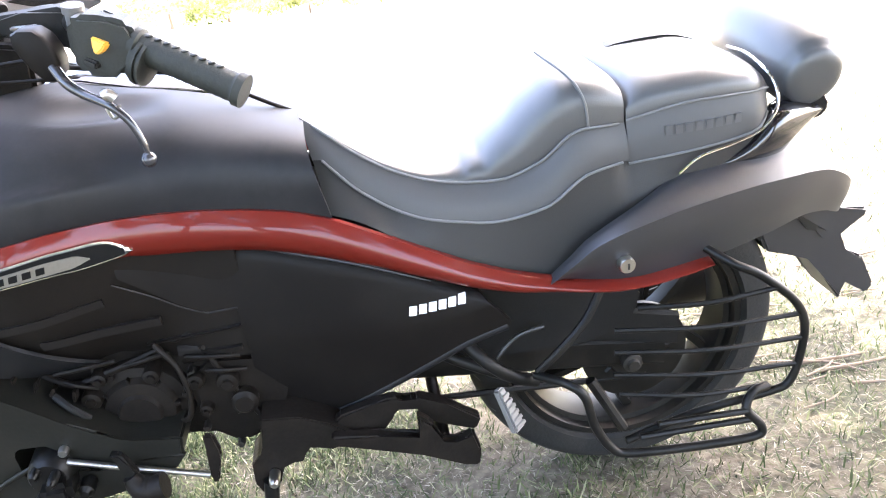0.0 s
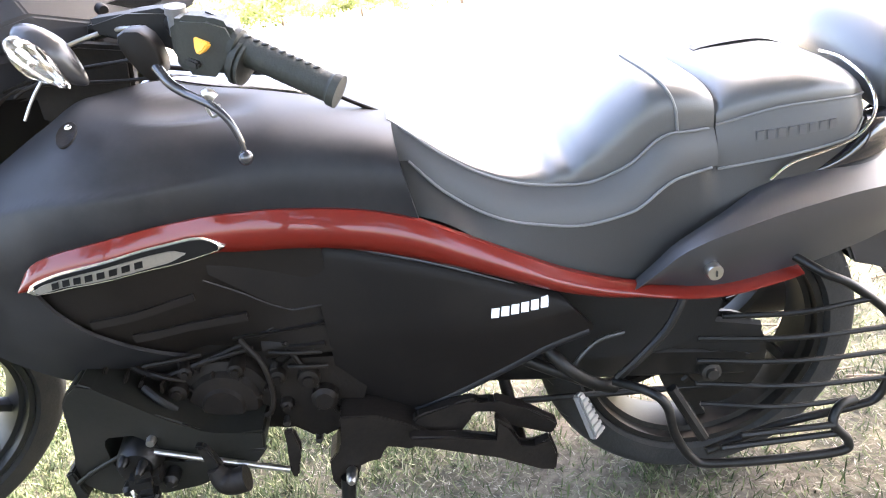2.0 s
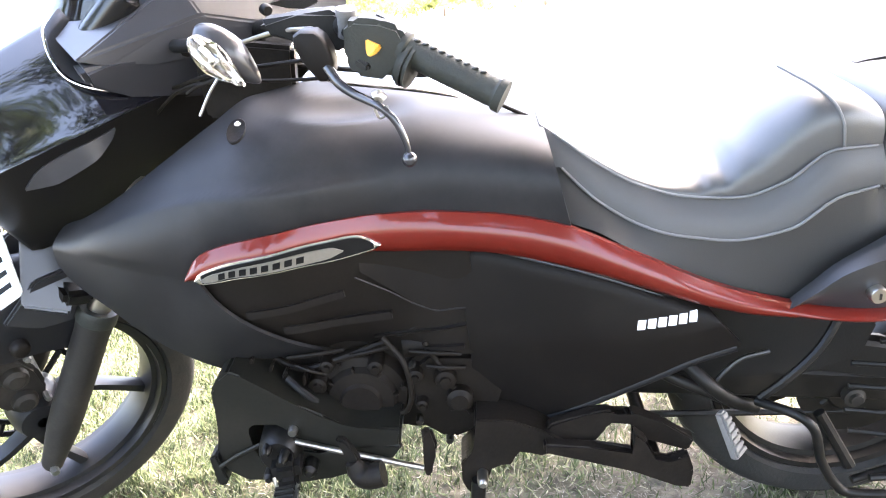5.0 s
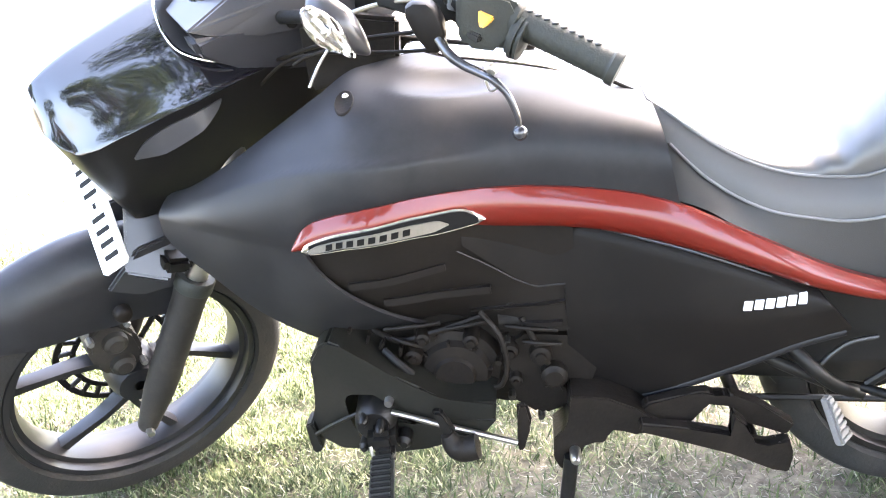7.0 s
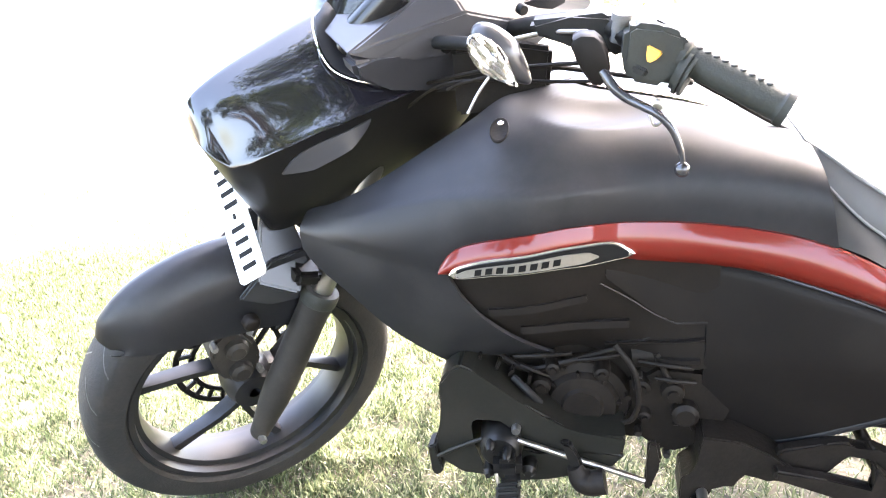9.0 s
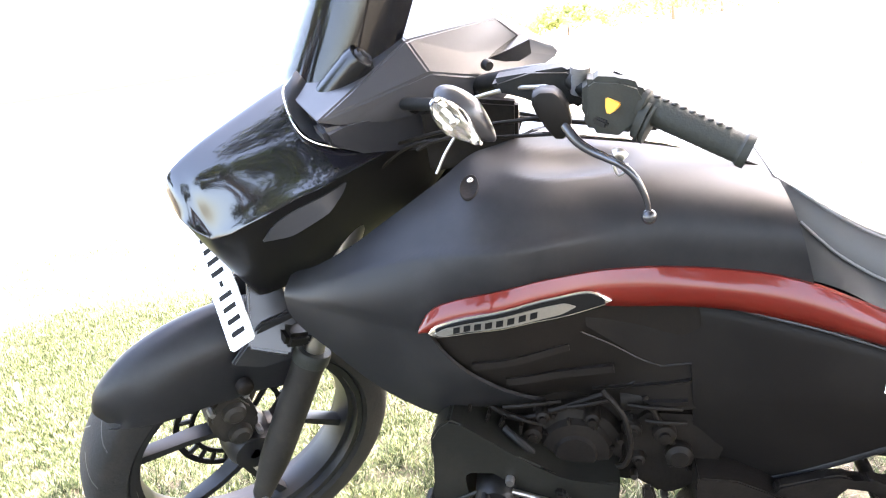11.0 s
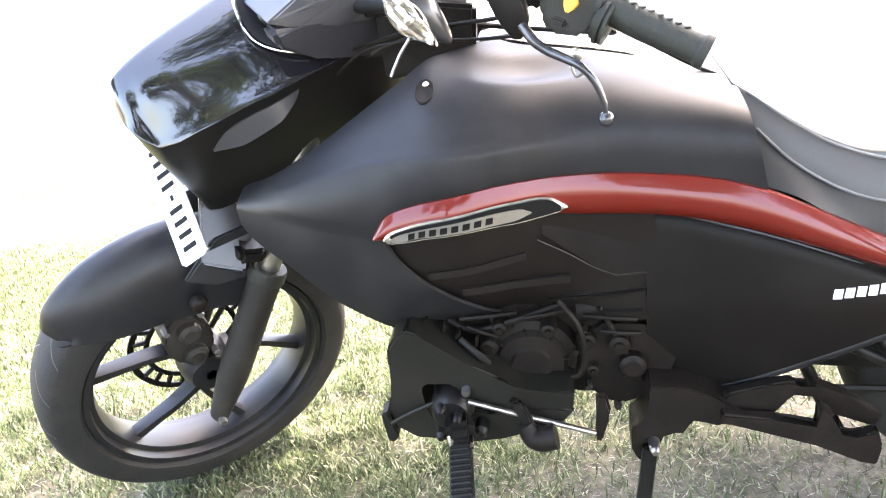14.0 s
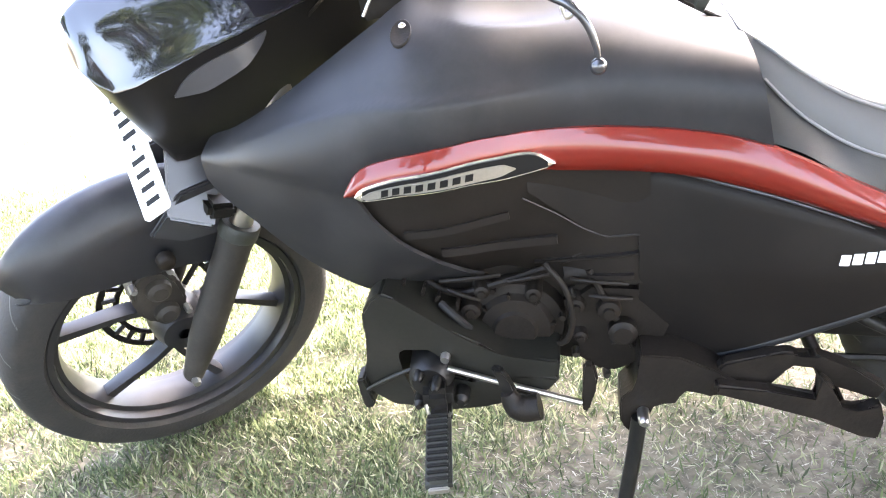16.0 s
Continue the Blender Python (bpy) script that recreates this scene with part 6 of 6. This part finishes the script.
def scatter(name, mat, count, region, size, width, rise, label, category, keep):
    """Many small bent blades or flakes as one mesh."""
    x0, x1, y0, y1 = region
    odds, level = field(keep, x0, x1, y0, y1), field(height, x0, x1, y0, y1)
    x, y = rng.uniform(x0, x1, count * 4), rng.uniform(y0, y1, count * 4)
    on = np.flatnonzero(rng.uniform(size=count * 4) < odds(x, y))[:count]
    x, y, n = x[on], y[on], len(on)
    l = size * rng.uniform(0.5, 1.4, n)
    w = l * rng.uniform(*width, n)
    a, e, bend = rng.uniform(0, 2 * math.pi, n), rng.uniform(*rise, n), rng.uniform(-0.3, 0.5, n)
    dx, dy, ce, se = np.cos(a), np.sin(a), np.cos(e), np.sin(e)
    z = level(x, y) * ((x > -3.6) & (x < 4.6) & (y > -3.1) & (y < 5.1)) - 0.010
    co = np.empty((n, 6, 3))
    for i, (u, ww) in enumerate(((0, 0.7), (0.55, 1.0), (1.0, 0.15))):
        px, py = x + dx * l * u * ce, y + dy * l * u * ce
        pz = z + l * se * u - bend * l * 0.35 * u * u * se + (0.004 if rise[1] < 0.6 else 0) * rng.uniform(0, 1, n)
        co[:, 2 * i] = np.stack([px - dy * w * ww / 2, py + dx * w * ww / 2, pz], -1)
        co[:, 2 * i + 1] = np.stack([px + dy * w * ww / 2, py - dx * w * ww / 2, pz + rng.uniform(-0.15, 0.15, n) * w], -1)
    quads = (np.arange(n)[:, None, None] * 6 + np.array([[0, 1, 3, 2], [2, 3, 5, 4]])).reshape(-1, 4)
    me = bpy.data.meshes.new(name)
    me.from_pydata(co.reshape(-1, 3), [], quads)
    me.materials.append(mat)
    return tagged(new(name, me), label, category, kind="stuff")


def lawn_edge(x, y):
    """1 well inside the close lawn round the motorcycle, 0 beyond it."""
    return max(0.0, min(1.0, (x + 2.2) / 0.6, (2.7 - x) / 0.6, (y + 0.5) / 0.3, (2.2 - y) / 0.5))


def green(x, y):
    g = 0.5 + 0.9 * noise.noise(Vector((x * 0.8 + 3, y * 0.8, 1.0))) + 0.35 * noise.noise(Vector((x * 3, y * 3, 5.0)))
    tuft = 0.55 + 0.9 * noise.noise(Vector((x * 14, y * 14, 2.0)))
    return max(0.06 * lawn_edge(x, y), min(1.0, (g - 0.50 * max(0.0, min(1.3, x - 0.55)) + 0.5 * max(0.0, min(1.0, -x / 0.8))) * max(0.15, tuft) * max(0.10, min(1.0, (2.35 - y + 0.8 * noise.noise(Vector((x * 2.2, y * 2.2, 9.0)))) / 1.3)) * max(0.02, lawn_edge(x, y))))


scatter("grass", M_GRASS, 400000, (-2.2, 2.7, -0.5, 2.2), 0.021, (0.09, 0.16), (0.2, 1.2), "short green and yellowing lawn grass", "grass", green)
scatter("dry_straw", M_STRAW, 110000, (-2.2, 2.9, -0.5, 2.2), 0.013, (0.05, 0.16), (0.0, 0.35), "dry straw and leaf litter on the lawn", "straw", lambda x, y: (1.05 - 0.8 * green(x, y)) * max(0.03, lawn_edge(x - 0.1, y)))
scatter("far_grass", M_GRASS, 170000, (-7, 8, -6, 7), 0.032, (0.08, 0.14), (0.2, 1.0), "sunlit lawn grass farther off", "grass", lambda x, y: max(0.0, min(1.0, (7.0 - y) / 4.0, (x + 7) / 3, (8 - x) / 3, (y + 6) / 3)) * max(0.05, 0.5 + 0.9 * noise.noise(Vector((x * 1.3, y * 1.3, 8.0)))) * (1 - 0.97 * lawn_edge(x, y)))


def twig(name, a, b, r, mat, label, category, bend=0.01):
    bm = bmesh.new()
    a, b = Vector((*a, height(*a) - 0.005)), Vector((*b, height(*b) - 0.004))
    m = (a + b) / 2 + Vector((bend, -bend, 0.004))
    tube(bm, [a, m, b], lambda u: r * (0.75 - 0.3 * u), 7, 5)
    finish(bm)
    me = bpy.data.meshes.new(name)
    bm.to_mesh(me)
    bm.free()
    me.materials.append(mat)
    return tagged(new(name, me), label, category)


M_STICK = material("pale_dry_wood", (0.17, 0.13, 0.095), 0.8, 0.0, 0.3, 90, 0.4, dirt=(0.2, 0.15, 0.1), amount=0.5)
M_CHALK = material("whitewashed_stick", (0.80, 0.78, 0.74), 0.7, 0.0, 0.1, 60, 0.2)
for a, b, r in (((1.99, 0.235), (2.12, 0.19), 0.006), ((2.03, 0.21), (2.21, 0.20), 0.008), ((2.07, 0.16), (2.26, 0.165), 0.007), ((2.05, 0.25), (2.16, 0.12), 0.005), ((2.10, 0.08), (2.22, 0.06), 0.006), ((2.02, 0.12), (2.09, 0.15), 0.004), ((1.95, 0.02), (2.05, 0.05), 0.004)):
    twig("dry_twig", a, b, r, M_STICK, "dry brown twig lying on the lawn", "twig")["group"] = "twigs on the lawn"
litter = random.Random(3)
for k in range(46):
    a = (litter.uniform(1.72, 2.75), litter.uniform(0.10, 1.5))
    way, long_ = litter.uniform(-0.7, 0.7), litter.uniform(0.05, 0.20)
    b = (a[0] + long_ * math.cos(way), a[1] + long_ * math.sin(way))
    twig("dry_twig", a, b, litter.uniform(0.002, 0.0055), M_STICK, "thin dry twig in the litter on the lawn", "twig", litter.uniform(-0.012, 0.012))["group"] = "twigs on the lawn"
twig("white_stick", (-1.50, 1.02), (-1.34, 0.855), 0.016, M_CHALK, "short white stick lying on the lawn", "stick", 0.0)
twig("dry_twig", (0.60, -0.20), (0.66, -0.21), 0.005, M_STICK, "pale dry twig under the foot peg", "twig", 0.0)["group"] = "twigs on the lawn"


def leaves(centres, radius, per, size, seed, mat):
    """Leaf blades round clump centres."""
    r = np.random.default_rng(seed)
    verts, faces = [], []
    for c in centres:
        for _ in range(per):
            d = r.normal(size=3)
            d /= np.linalg.norm(d)
            p = np.array(c) + d * radius * r.uniform(0.3, 1.0) * np.array([1, 1, 0.7])
            a = r.normal(size=3)
            a /= np.linalg.norm(a)
            b = np.cross(a, r.normal(size=3))
            b /= np.linalg.norm(b) + 1e-9
            l, w = size * r.uniform(0.6, 1.3), size * r.uniform(0.25, 0.45)
            k = len(verts)
            verts += [tuple(p - a * l / 2), tuple(p + b * w / 2), tuple(p + a * l / 2), tuple(p - b * w / 2)]
            faces.append((k, k + 1, k + 2, k + 3))
    me = bpy.data.meshes.new("crown")
    me.from_pydata(verts, [], faces)
    me.materials.append(mat)
    return me


def tree(x, y, top, spread, clumps, per, leaf, seed, lean=(0, 0), name="tree", label="leafy broad tree", branching=True):
    r = np.random.default_rng(seed)
    root = new(name)
    root.location = (x, y, 0)
    tagged(root, label, "tree")
    bm = bmesh.new()
    fork = Vector((lean[0] * 0.4, lean[1] * 0.4, top * (0.42 if branching else 0.3)))
    tube(bm, [(0, 0, -0.1), (lean[0] * 0.1, lean[1] * 0.1, top * 0.2), fork], lambda u: 0.045 * top * (1 - 0.45 * u), 12, 6)
    part("trunk", bm, M_BARK, root)
    cs = []
    for k in range(clumps):
        a = 2.4 * k + r.uniform(-0.4, 0.4)
        q = math.sqrt(r.uniform(0.02, 1.0))
        end = Vector((lean[0] + spread * q * math.cos(a), lean[1] + spread * q * math.sin(a), top * ((0.62 if branching else 0.16) + (0.36 if branching else 0.8) * (1 - q * q) * r.uniform(0.6, 1.0) + r.uniform(-0.07, 0.07))))
        cs.append(end)
        if k % 3 == 0 and branching:
            bm = bmesh.new()
            mid = fork.lerp(end, 0.5) + Vector((0, 0, 0.06 * top))
            tube(bm, [fork, mid, end], lambda u: 0.014 * top * (1 - 0.85 * u), 6, 4)
            part("limb", bm, M_BARK, root)
    crown_ob = new("crown", leaves([tuple(c) for c in cs], spread * 0.24, per, leaf, seed + 1, M_BUSH if name == "bush" else M_FOLIAGE))
    crown_ob.parent = root
    return root


# the shade tree's crown reaches over the motorcycle; more trees close the lawn behind
tree(3.5, -2.9, 6.2, 3.6, 185, 250, 0.19, 11, lean=(0.0, 0.7), name="shade_tree", label="broad leafy shade tree beside the lawn")
for i, (x, y, s) in enumerate(((-9.0, -2.6, 3.0), (0.3, -8.8, 3.6))):
    tree(x, y, 6.5, s, 60, 150, 0.30, 40 + i, name="shade_tree", label="broad leafy tree behind the lawn")["group"] = "trees behind the lawn"
# bushes across the open ground
r_ = np.random.default_rng(5)
for i in range(14):
    x = -14 + 6.5 * i + r_.uniform(-1.5, 1.5)
    h = r_.uniform(2.8, 4.6)
    tree(x, 68 + r_.uniform(-5, 6), h, h * 1.2, 34, 60, 0.5, 100 + i, name="bush", label="leafy green bush in full sun", branching=False)["group"] = "bushes across the open ground"
